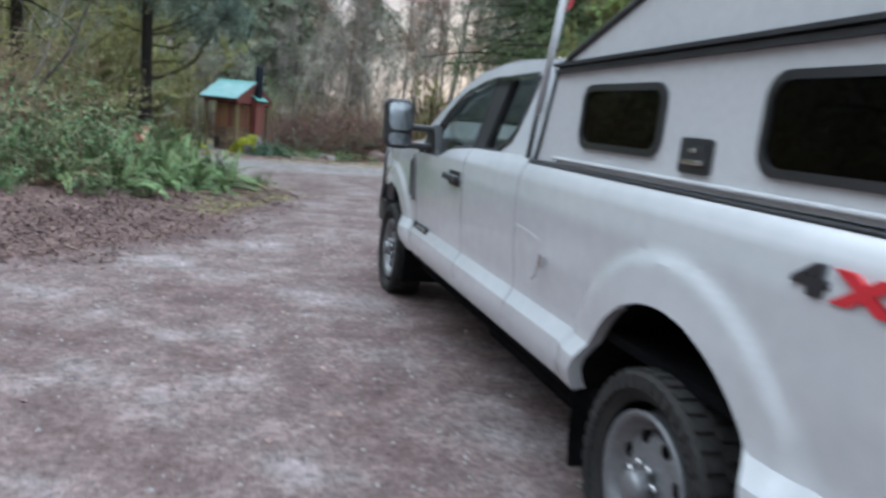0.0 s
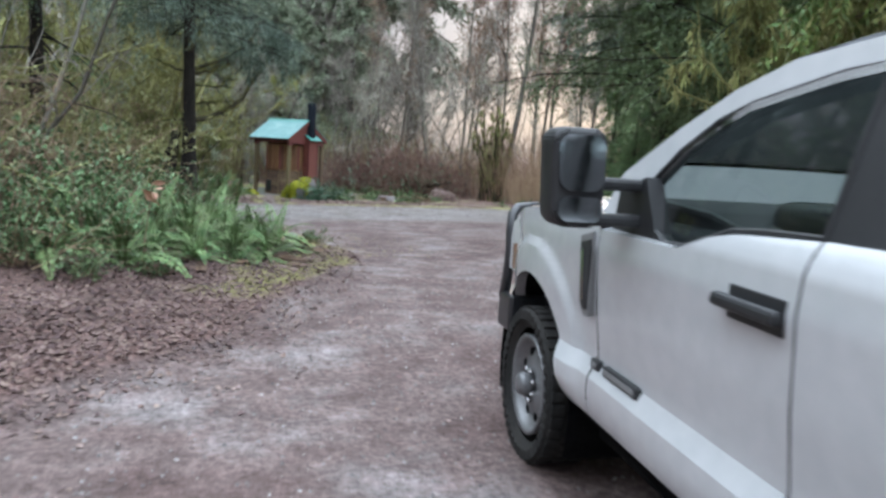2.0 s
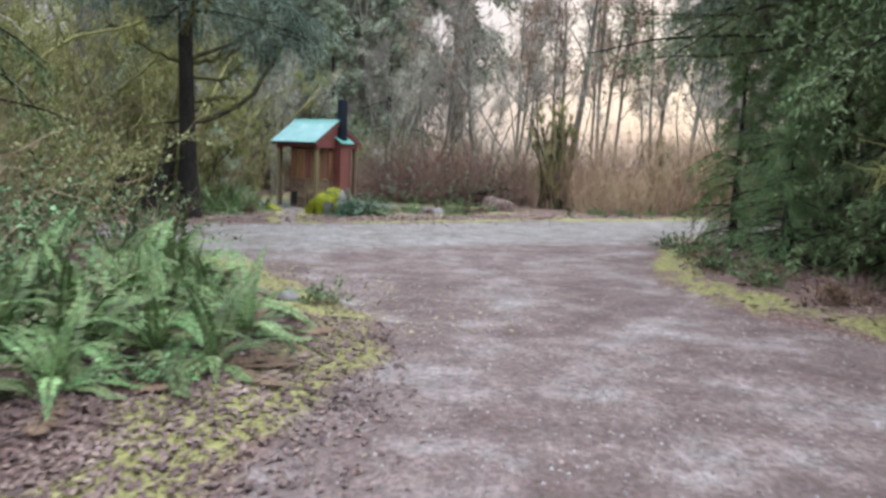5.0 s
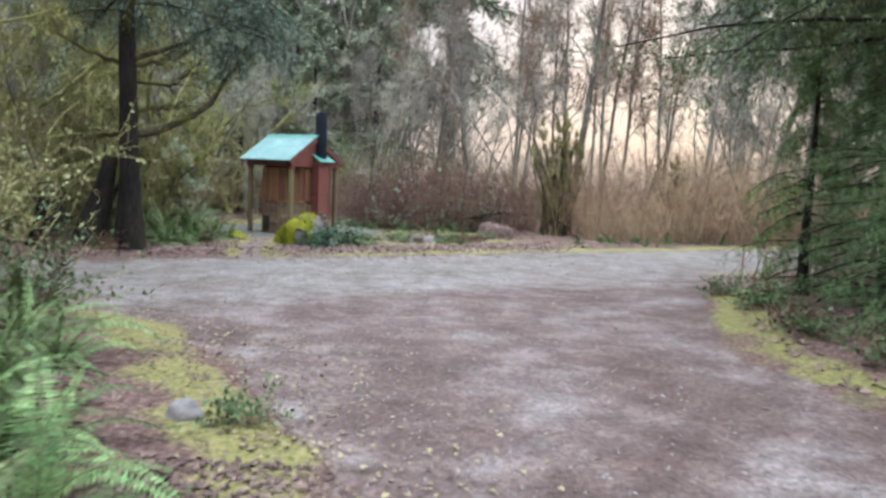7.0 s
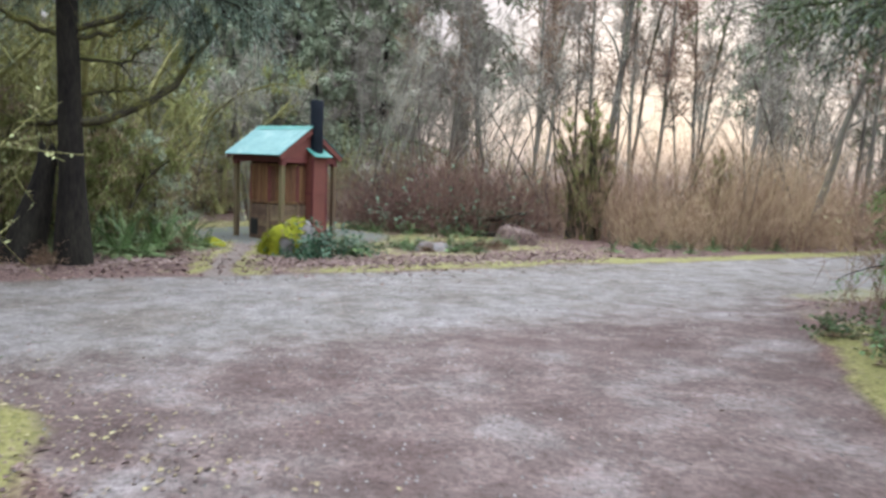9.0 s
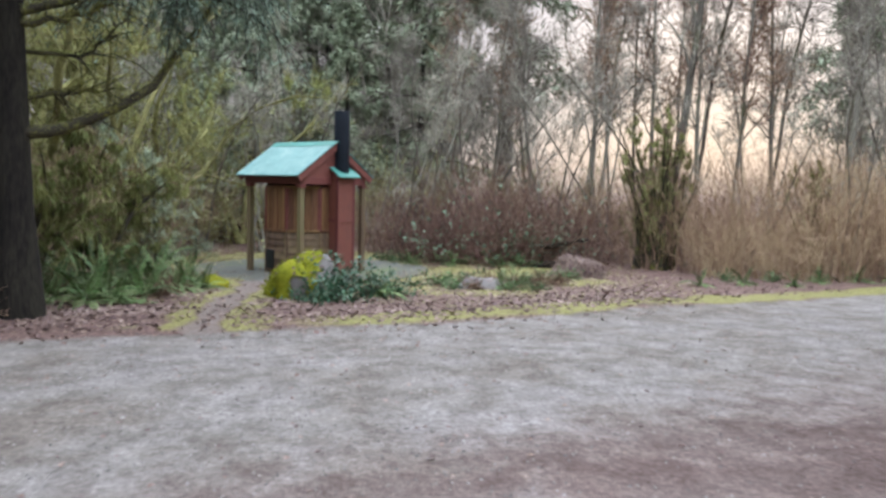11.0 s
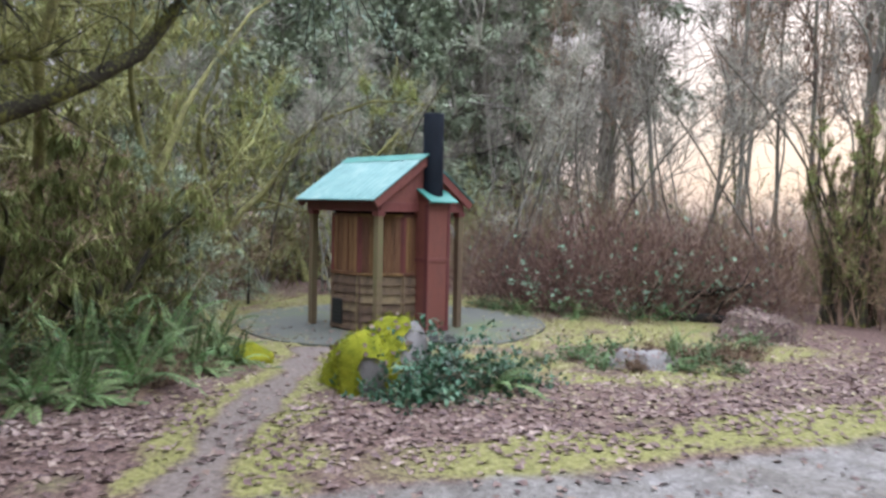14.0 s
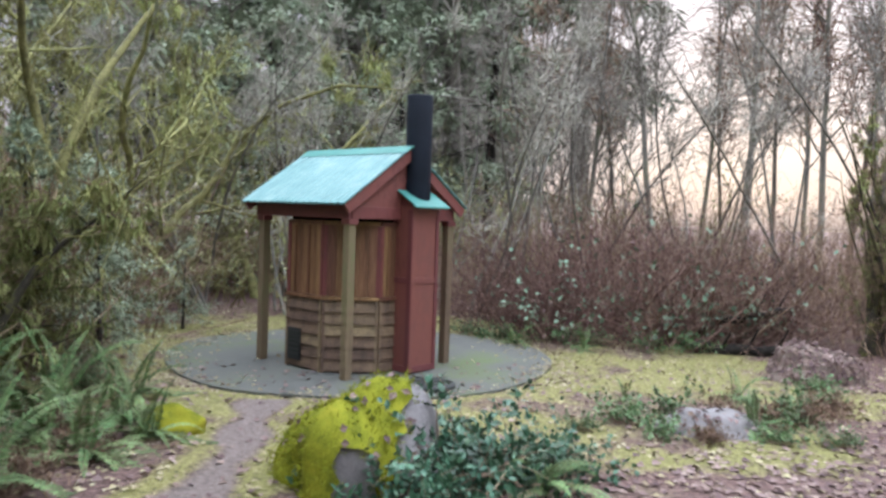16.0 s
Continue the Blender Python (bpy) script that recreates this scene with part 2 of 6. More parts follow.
def part(name, bm, material, parent, label="", smooth=False):
    me = bpy.data.meshes.new(name)
    bmesh.ops.recalc_face_normals(bm, faces=bm.faces)
    bm.to_mesh(me)
    bm.free()
    me.materials.append(material)
    if smooth:
        me.polygons.foreach_set("use_smooth", [True] * len(me.polygons))
    ob = new(name, me)
    ob.parent = parent
    if label:
        tagged(ob, label)
    return ob


def thing(name, x, y, z, label, category, rz=0.0, group="", kind=""):
    e = new(name)
    e.matrix_basis = pose(x, y, z, 0, 0, rz)
    return tagged(e, label, category, group, kind)


def box(x0, x1, y0, y1, z0, z1, bevel=0.0, bm=None, m=None):
    b = bmesh.new()
    bmesh.ops.create_cube(b, size=1)
    for v in b.verts:
        v.co = Vector((x0 + (v.co.x + 0.5) * (x1 - x0), y0 + (v.co.y + 0.5) * (y1 - y0), z0 + (v.co.z + 0.5) * (z1 - z0)))
    if bevel:
        bmesh.ops.bevel(b, geom=b.edges[:], offset=bevel, segments=2, affect="EDGES", profile=0.5)
    if m:
        bmesh.ops.transform(b, matrix=m, verts=b.verts)
    if bm is None:
        return b
    t = bpy.data.meshes.new("tmp")
    b.to_mesh(t)
    b.free()
    bm.from_mesh(t)
    bpy.data.meshes.remove(t)
    return bm


def prism(pts, thick, m=None, bevel=0.0):
    """A flat outline in local x, z with thickness along y."""
    b = bmesh.new()
    vs = [b.verts.new((p[0], 0, p[1])) for p in pts]
    face = b.faces.new(vs)
    r = bmesh.ops.extrude_face_region(b, geom=[face])
    for v in r["geom"]:
        if isinstance(v, bmesh.types.BMVert):
            v.co.y += thick
    if bevel:
        bmesh.ops.bevel(b, geom=b.edges[:], offset=bevel, segments=2, affect="EDGES", profile=0.5)
    if m:
        bmesh.ops.transform(b, matrix=m, verts=b.verts)
    return b


def tube_bm(path, r, sides=10, bm=None, cap=True):
    P = np.array([path], float)
    R = np.full((1, len(path)), r) if np.isscalar(r) else np.array([r], float)
    v, f = tubes(P, R, sides, cap)
    b = bm or bmesh.new()
    vs = [b.verts.new(p) for p in v]
    for q in f:
        b.faces.new([vs[i] for i in q])
    return b


def lathe(profile, segs=28, m=None, bm=None, cap=True):
    """profile: (radius, height) round the local x axis."""
    b = bm or bmesh.new()
    rings = []
    for r, h in profile:
        rings.append([b.verts.new((h, r * math.cos(2 * math.pi * k / segs), r * math.sin(2 * math.pi * k / segs))) for k in range(segs)])
    for a, c in zip(rings, rings[1:]):
        for k in range(segs):
            b.faces.new((a[k], a[(k + 1) % segs], c[(k + 1) % segs], c[k]))
    for ring in (rings[0], rings[-1]) if cap else ():
        try:
            b.faces.new(ring)
        except ValueError:
            pass
    if m:
        bmesh.ops.transform(b, matrix=m, verts=b.verts)
    return b


def unit(a):
    return a / np.maximum(np.linalg.norm(a, axis=-1, keepdims=True), 1e-9)


def tubes(P, R, sides=4, cap=False):
    """Many tubes at once: P (n, k, 3), R (n, k)."""
    n, k, _ = P.shape
    T = np.gradient(P, axis=1)
    T = unit(T)
    ref = np.where(np.abs(T[:, :1, 2:3]) > 0.8, np.array([1.0, 0, 0]), np.array([0, 0, 1.0]))
    A = unit(np.cross(T, ref))
    B = np.cross(T, A)
    ang = np.arange(sides) * 2 * np.pi / sides
    V = P[:, :, None, :] + R[:, :, None, None] * (np.cos(ang)[None, None, :, None] * A[:, :, None, :] + np.sin(ang)[None, None, :, None] * B[:, :, None, :])
    idx = np.arange(n * k * sides).reshape(n, k, sides)
    nx = np.roll(idx, -1, axis=2)
    F = np.stack([idx[:, :-1], nx[:, :-1], nx[:, 1:], idx[:, 1:]], axis=-1).reshape(-1, 4).tolist()
    if cap:
        F += idx[:, 0, ::-1].tolist() + idx[:, -1].tolist()
    return V.reshape(-1, 3), F


def grow(rs, P0, D0, L, k, jitter=0.15, pull=0.0):
    """Random-walk paths from P0 along D0; pull bends them up (+) or down (-)."""
    n = len(P0)
    P = np.zeros((n, k, 3))
    P[:, 0] = P0
    D = unit(D0)
    step = (L / (k - 1))[:, None]
    for i in range(1, k):
        D = unit(D + rs.normal(0, jitter, (n, 3)) + np.array([0, 0, pull]))
        P[:, i] = P[:, i - 1] + D * step
    return P


def sprout(rs, P, count, lo, hi, spread, up=0.0):
    """Points and directions for children along the paths P."""
    n, k, _ = P.shape
    i = rs.randint(0, n, count)
    f = rs.uniform(lo, hi, count) * (k - 1)
    a = np.minimum(f.astype(int), k - 2)
    w = (f - a)[:, None]
    Q = P[i, a] * (1 - w) + P[i, a + 1] * w
    T = unit(P[i, a + 1] - P[i, a])
    S = unit(np.cross(T, rs.normal(0, 1, (count, 3))))
    return Q, unit(T * (1 - spread) + S * spread + np.array([0, 0, up])), i, f / (k - 1)


def blades(C, D, N, L, W, fold=0.0):
    """Leaf blades: base C, direction D, normal N; a pointed outline of two triangles pairs."""
    S = unit(np.cross(D, N))
    up = unit(np.cross(S, D))
    mid = C + D * (L * 0.45)[:, None]
    V = np.stack([C, mid + S * (W / 2)[:, None] + up * (fold * W)[:, None], C + D * L[:, None], mid - S * (W / 2)[:, None] + up * (fold * W)[:, None]], 1)
    F = np.arange(len(C) * 4).reshape(-1, 4)
    if fold:
        F = np.concatenate([F[:, [0, 1, 2]], F[:, [0, 2, 3]]])
    return V.reshape(-1, 3), F.tolist()


def merge(*vf):
    V, F, o = [], [], 0
    for v, f in vf:
        V.append(v)
        F += [[i + o for i in q] for q in f] if o else f
        o += len(v)
    return np.concatenate(V), F


def fractal(x, y, seed=0, octaves=4, scale=1.0):
    """Smooth value noise, about -1 to 1."""
    out, amp = np.zeros_like(x, float), 1.0
    rs = np.random.RandomState(seed)
    tab = rs.uniform(-1, 1, (256, 256))
    for o in range(octaves):
        u, v = x * scale * 2 ** o + 37.1 * o, y * scale * 2 ** o + 11.3 * o
        i, j = np.floor(u).astype(int), np.floor(v).astype(int)
        a, b = u - i, v - j
        a, b = a * a * (3 - 2 * a), b * b * (3 - 2 * b)
        g = lambda p, q: tab[p % 256, q % 256]
        out += amp * ((g(i, j) * (1 - a) + g(i + 1, j) * a) * (1 - b) + (g(i, j + 1) * (1 - a) + g(i + 1, j + 1) * a) * b)
        amp *= 0.5
    return out / 1.6


# ---- the lie of the land ----
def gz(x, y):
    """Ground height: level drive, falling gently to the clearing."""
    return np.interp(y, [12, 18, 25, 28, 31, 34, 60], [0, -0.12, -0.27, -0.33, -0.45, -0.55, -0.6]) + 0 * np.asarray(x, float)


LEFT_Y = [-40, 5.5, 6.4, 7.3, 8.1, 9.1, 10.6, 11.6, 13.1, 14.0, 14.7, 17.0, 18.5, 19.4, 20.5, 22.0]
LEFT_X = [-6.0, -6.0, -3.4, -1.6, -1.1, -0.4, 0.0, 0.3, 0.95, 1.15, 1.0, 0.45, -0.5, -1.5, -3.2, -9.0]
RIGHT_Y = [-40, 10.0, 12.2, 13.7, 15.0, 16.0, 18.4, 20.5, 21.5, 22.8, 24.0, 25.0, 26.4, 28.5]
RIGHT_X = [6.2, 6.0, 5.5, 5.5, 4.9, 4.8, 5.5, 6.3, 6.8, 7.4, 8.3, 10.0, 12.0, 30.0]
FAR_X = [-60, -10, -4.2, -0.6, 2.5, 4.2, 6.3, 10.5, 17.0, 60]
FAR_Y = [12, 22.0, 24.0, 25.3, 26.1, 26.9, 28.0, 29.7, 33.0, 52]
NEAR_X = [-60, -10, -3.0, 0.0, 2.0, 4.4, 8.6, 14, 60]
NEAR_Y = [7, 17.5, 20.6, 21.4, 22.6, 23.6, 25.2, 27.5, 47]


def soft(d, w):
    return np.clip(0.5 + d / w, 0, 1)


def zones(x, y):
    """Weights of gravel drive, grey road, moss and dead leaves."""
    n = fractal(x, y, 3, 4, 0.7) * 0.45
    n2 = fractal(x, y, 9, 4, 1.6)
    yy = y + n * 0.6
    dl = x - np.interp(yy, LEFT_Y, LEFT_X) + n * 0.7
    dr = np.interp(yy, RIGHT_Y, RIGHT_X) - x + n * 0.7
    far = np.interp(x, FAR_X, FAR_Y) - y + n * 0.5
    near = y - np.interp(x, NEAR_X, NEAR_Y) + n * 1.2
    drive = soft(np.minimum(dl, dr), 0.35) * soft(far, 0.35)
    drive = np.maximum(drive, soft(np.minimum(near, far), 0.35))
    road = soft(near + 1.4, 5.0) * soft(far, 0.4)
    # moss along the edges of the gravel and on the lawn round the pad
    edge = np.minimum(np.abs(dl + 0.45), np.abs(dr + 0.5))
    moss = soft(0.30 - edge + 0.45 * n2, 0.6) * soft(y - 10.5, 1.0) * (1 - soft(y - 22, 2))
    moss = np.maximum(moss, soft(0.45 - np.abs(far + 0.5) + 0.3 * n2, 0.4) * soft(x - 1.0 + n, 2.0))
    moss = np.maximum(moss, soft(1.2 - np.hypot((x - 10.2) / 1.8, (y - 24.6) / 1.2), 0.6) * (1 - drive) * 1.0)
    lawn = soft(5.4 - np.hypot((x - 0.8) / 1.1, y - 34.0) + n2, 1.5) * soft(0.35 + n2, 0.9)
    moss = np.maximum(moss, lawn * 0.8)
    px = np.interp(y, [25, 26, 27.5, 29, 31.5, 33], [-0.2, -0.4, -0.5, -0.52, -0.6, -0.5])
    verge = soft(0.55 - np.abs(x - px - 0.02) + 0.55 * n2, 0.35) * soft(y - 25.4, 0.5) * soft(32.0 - y, 0.5)
    moss = np.maximum(moss, verge * 0.9)
    path = soft(0.17 - np.abs(x - px) + 0.22 * n2, 0.25) * soft(y - 24.5, 0.5) * soft(31.6 - y, 0.8)
    litter = soft(0.45 + 0.8 * n2, 0.8)
    return drive, road, moss * (1 - path), litter, path


def axis(a, b, step, far):
    inner = np.arange(a, b + step / 2, step)
    out = np.geomspace(step * 2, far, 26)
    return np.concatenate([a - out[::-1], inner, b + out])


gx, gy = axis(-7, 13, 0.13, 500), axis(-3, 38, 0.13, 500)
X, Y = np.meshgrid(gx, gy)
drive, road, moss, litter, path = zones(X, Y)
Z = gz(X, Y)
off = (1 - drive) * (1 - path)
bank = np.clip((np.interp(Y, LEFT_Y, LEFT_X) - X) / 3, 0, 1) * (Y < 20) * 0.25 + np.clip((X - np.interp(Y, RIGHT_Y, RIGHT_X)) / 3, 0, 1) * (Y < 23) * 0.25
Z = Z + bank + off * (0.03 * fractal(X, Y, 5, 3, 1.2) + 0.03) + drive * (0.012 * fractal(X, Y, 6, 3, 0.8) - 0.01)
pad_d = np.hypot(X - 0.2, Y - 34.5)
Z = np.where(pad_d < 3.1, np.minimum(Z, -0.56), Z)
nx_, ny_ = len(gx), len(gy)
idx = np.arange(nx_ * ny_).reshape(ny_, nx_)
F = np.stack([idx[:-1, :-1], idx[:-1, 1:], idx[1:, 1:], idx[1:, :-1]], -1).reshape(-1, 4)


def ground_mat():
    m = bpy.data.materials.new("forest_ground")
    m.use_nodes = True
    n, l = m.node_tree.nodes, m.node_tree.links
    b = n["Principled BSDF"]
    b.inputs["Specular IOR Level"].default_value = 0.25
    pos = n.new("ShaderNodeNewGeometry").outputs["Position"]

    def noise_node(scale, detail=5, rough=0.55):
        a = n.new("ShaderNodeTexNoise")
        a.inputs["Scale"].default_value, a.inputs["Detail"].default_value, a.inputs["Roughness"].default_value = scale, detail, rough
        l.new(pos, a.inputs[0])
        return a.outputs[0]

    def ramp(fac, stops):
        r = n.new("ShaderNodeValToRGB")
        while len(r.color_ramp.elements) < len(stops):
            r.color_ramp.elements.new(0.5)
        for e, (p, c) in zip(r.color_ramp.elements, stops):
            e.position, e.color = p, (*c, 1)
        l.new(fac, r.inputs[0])
        return r.outputs[0]

    def mixc(fac, a, c, mode="MIX"):
        x = n.new("ShaderNodeMix")
        x.data_type, x.blend_type = "RGBA", mode
        if isinstance(fac, float):
            x.inputs[0].default_value = fac
        else:
            l.new(fac, x.inputs[0])
        l.new(a, x.inputs[6]), l.new(c, x.inputs[7])
        return x.outputs[2]

    def attr(name, n1, gain=0.9):
        a = n.new("ShaderNodeAttribute")
        a.attribute_name = name
        s = n.new("ShaderNodeMath")
        s.operation, s.inputs[1].default_value = "SUBTRACT", 0.5
        l.new(n1, s.inputs[0])
        t = n.new("ShaderNodeMath")
        t.operation, t.inputs[1].default_value = "MULTIPLY_ADD", gain
        l.new(s.outputs[0], t.inputs[0]), l.new(a.outputs["Fac"], t.inputs[2])
        r = n.new("ShaderNodeMapRange")
        r.interpolation_type = "SMOOTHSTEP"
        r.inputs["From Min"].default_value, r.inputs["From Max"].default_value = 0.25, 0.75
        l.new(t.outputs[0], r.inputs[0])
        return r.outputs[0]

    big, mid, fine, speck = noise_node(0.9, 6, 0.65), noise_node(3.2, 6, 0.65), noise_node(22, 6, 0.7), noise_node(70, 3, 0.7)
    damp = ramp(big, [(0.38, GROUND["red_dark"]), (0.52, GROUND["red"]), (0.66, GROUND["grey"])])
    pebbles = ramp(fine, [(0.30, (0.40, 0.38, 0.38)), (0.5, (0.95, 0.94, 0.94)), (0.68, (1.45, 1.45, 1.47))])
    drivec = mixc(1.0, damp, pebbles, "MULTIPLY")
    wear = ramp(mid, [(0.38, (0.80, 0.79, 0.79)), (0.50, (1.0, 0.99, 0.99)), (0.64, (1.28, 1.27, 1.28))])
    drivec = mixc(1.0, drivec, wear, "MULTIPLY")
    grit = ramp(fine, [(0.30, (0.62, 0.60, 0.60)), (0.5, (0.97, 0.96, 0.96)), (0.66, (1.35, 1.35, 1.36))])
    specks = ramp(speck, [(0.34, (0.55, 0.53, 0.52)), (0.46, (1.0, 1.0, 1.0)), (0.60, (1.0, 1.0, 1.0)), (0.68, (1.2, 1.2, 1.2))])
    drivec = mixc(1.0, drivec, specks, "MULTIPLY")
    roadc = mixc(1.0, ramp(mid, [(0.40, GROUND["road_dark"]), (0.60, GROUND["road"])]), grit, "MULTIPLY")
    roadc = mixc(1.0, roadc, specks, "MULTIPLY")
    roadc = mixc(1.0, roadc, ramp(big, [(0.38, (0.76, 0.71, 0.66)), (0.52, (0.98, 0.97, 0.95)), (0.64, (1.10, 1.10, 1.12))]), "MULTIPLY")
    mossc = ramp(fine, [(0.32, (0.075, 0.066, 0.036)), (0.44, (0.155, 0.145, 0.055)), (0.53, (0.225, 0.215, 0.070)), (0.62, (0.27, 0.235, 0.125)), (0.74, (0.34, 0.28, 0.215))])
    litc = ramp(fine, [(0.3, (0.035, 0.024, 0.021)), (0.46, (0.10, 0.060, 0.052)), (0.56, (0.17, 0.105, 0.094)), (0.7, (0.29, 0.205, 0.185))])
    soil = ramp(fine, [(0.3, (0.06, 0.05, 0.035)), (0.5, (0.14, 0.11, 0.07)), (0.7, (0.24, 0.21, 0.11))])
    c = mixc(attr("litter", mid), soil, litc)
    c = mixc(attr("moss", fine, 1.2), c, mossc)
    c = mixc(attr("path", mid, 0.5), c, ramp(fine, [(0.3, (0.09, 0.072, 0.062)), (0.7, (0.25, 0.20, 0.185))]))
    c = mixc(attr("drive", fine, 0.9), c, drivec)
    c = mixc(attr("road", mid, 0.7), c, roadc)
    l.new(c, b.inputs["Base Color"])
    b.inputs["Roughness"].default_value = 0.85
    bp = n.new("ShaderNodeBump")
    bp.inputs["Strength"].default_value, bp.inputs["Distance"].default_value = 0.7, 0.02
    ad = n.new("ShaderNodeMath")
    l.new(fine, ad.inputs[0]), l.new(speck, ad.inputs[1])
    l.new(ad.outputs[0], bp.inputs["Height"]), l.new(bp.outputs[0], b.inputs["Normal"])
    return m


GROUND = dict(red_dark=(0.112, 0.078, 0.073), red=(0.160, 0.122, 0.115), grey=(0.245, 0.218, 0.214), road_dark=(0.150, 0.137, 0.130), road=(0.230, 0.215, 0.209))
ground = link("ground", np.stack([X, Y, Z], -1).reshape(-1, 3), F, ground_mat(), smooth=True)
tagged(ground, "reddish-brown gravel drive and grey gravel road amid moss and dead leaves", "ground", kind="structure")
for key, arr in (("drive", drive), ("road", road), ("moss", moss), ("litter", litter), ("path", path)):
    at = ground.data.attributes.new(key, "FLOAT", "POINT")
    at.data.foreach_set("value", arr.reshape(-1).astype(np.float32))


def ground_at(x, y):
    i = np.clip(np.searchsorted(gx, x) - 1, 0, nx_ - 2)
    j = np.clip(np.searchsorted(gy, y) - 1, 0, ny_ - 2)
    a, b = (x - gx[i]) / (gx[i + 1] - gx[i]), (y - gy[j]) / (gy[j + 1] - gy[j])
    return Z[j, i] * (1 - a) * (1 - b) + Z[j, i + 1] * a * (1 - b) + Z[j + 1, i] * (1 - a) * b + Z[j + 1, i + 1] * a * b


# ---- the outhouse on its concrete pad ----
pad_bm = bmesh.new()
rs = np.random.RandomState(4)
ring = [pad_bm.verts.new((2.75 * math.cos(a) * (1 + 0.03 * math.sin(3 * a)), 2.6 * math.sin(a) * (1 + 0.02 * math.sin(5 * a)), 0)) for a in np.linspace(0, 2 * math.pi, 64, endpoint=False)]
top = pad_bm.faces.new(ring)
ext = bmesh.ops.extrude_face_region(pad_bm, geom=[top])
for v in ext["geom"]:
    if isinstance(v, bmesh.types.BMVert):
        v.co.z += 0.14
PAD_Z = -0.53
pad = part("concrete_pad", pad_bm, M["concrete"], None)
pad.matrix_basis = pose(0.2, 34.5, PAD_Z - 0.14)
tagged(pad, "damp grey round concrete pad under the outhouse, mossy", "pavement", kind="structure")


def outhouse():
    """Local u (x) runs along the ridge towards the vent box, v (y) across it."""
    house = thing("outhouse", 0.105, 34.06, PAD_Z, "small red-brown wooden outhouse with turquoise metal gable roof", "outhouse", rz=-45)
    ap = 0.85
    c8 = ap * math.tan(math.pi / 8)
    corners = [(-c8, -ap), (c8, -ap), (ap, -c8), (ap, c8), (c8, ap), (-c8, ap), (-ap, c8), (-ap, -c8)]
    walls = []
    for i in range(8):
        a, b = Vector((*corners[i], 0)), Vector((*corners[(i + 1) % 8], 0))
        d = b - a
        w = d.length
        m = Matrix.Translation(a) @ Matrix.Rotation(math.atan2(d.y, d.x), 4, "Z")
        wall = part("wall", box(0, w, 0.02, 0.07, 0.0, 1.88), M["boardlow"], house)
        wall.matrix_basis = m
        n = max(3, round(w / 0.14))
        for k in range(n):
            plank = part("board", box(k * w / n + 0.003, (k + 1) * w / n - 0.003, -0.012 + 0.005 * (k % 2), 0.019, 0.98, 1.88, 0.004), M["board"], wall)
            if k in (1, 3):
                part("batten", box(k * w / n - 0.02, k * w / n + 0.02, -0.03, -0.0125, 0.98, 1.86, 0.004), M["board"], wall)
        part("belt", box(-0.012, w + 0.012, -0.04, 0.018, 0.93, 0.975, 0.006), M["board"], wall, "weathered horizontal belt rail")
        for k in range(6):
            z0 = 0.03 + k * 0.15
            lap = bmesh.new()
            lv = [lap.verts.new((xx, yy, zz)) for xx in (0.035, w - 0.035) for yy, zz in ((-0.034, z0), (0.018, z0), (0.018, z0 + 0.146), (-0.008, z0 + 0.146))]
            for q in ((0, 1, 2, 3), (7, 6, 5, 4), (0, 4, 5, 1), (1, 5, 6, 2), (2, 6, 7, 3), (3, 7, 4, 0)):
                lap.faces.new([lv[a] for a in q])
            part("lap_siding", lap, M["boardlow"], wall)
        for xx in (0.0, w - 0.035):
            part("corner_trim", box(xx, xx + 0.035, -0.035, 0.018, 0.0, 0.93, 0.004), M["boardlow"], wall)
            part("corner_trim", box(xx, xx + 0.045, -0.03, -0.0125, 0.977, 1.88, 0.004), M["redpaint"], wall)
        part("top_rail", box(0.0, w, -0.032, 0.07, 1.882, 1.93, 0.004), M["board"], wall)
        # added black strip closes the gap and paints the dark under the eaves
        part("insect_screen", box(0.0, w, 0.03, 0.04, 1.932, 2.06), M["shadeblack"], wall, "black strip standing in for the shade under the roof")
        if i == 0:
            part("vent_grille", box(w * 0.08, w * 0.46, -0.05, -0.036, 0.10, 0.52, 0.006), M["black"], wall, "small black vent grille low on the wall")
            for k in range(6):
                part("grille_slat", box(w * 0.11, w * 0.43, -0.058, -0.051, 0.14 + 0.06 * k, 0.17 + 0.06 * k, 0.002), M["iron"], wall)
    for u in (-0.88, 0.88):
        for v in (-0.89, 0.89):
            p = part("post", box(u - 0.055, u + 0.055, v - 0.055, v + 0.055, 0.0, 1.94, 0.008), M["post"], house, "mossy weathered square timber post")
            part("post_cap", box(u - 0.075, u + 0.075, v - 0.075, v + 0.075, 1.9, 1.97, 0.006), M["redpaint"], p)
    # beams and fascia
    for v in (-0.95, 0.91):
        part("eave_beam", box(-1.0, 0.93, v, v + 0.04, 1.97, 2.13, 0.006), M["redpaint"], house)
    for u in (-0.98, 0.9):
        part("tie_beam", box(u, u + 0.04, -0.905, 0.905, 1.97, 2.12, 0.006), M["redpaint"], house)
        part("gable_board", prism([(-0.9, 2.12), (0.9, 2.12), (0.9, 2.16), (0, 2.78), (-0.9, 2.16)], 0.03, pose(u + 0.03, 0, 0, 0, 0, 90)), M["redpaint"], house)
    rise, run, z0 = 0.74, 1.08, 2.13
    sl = math.hypot(rise, run)
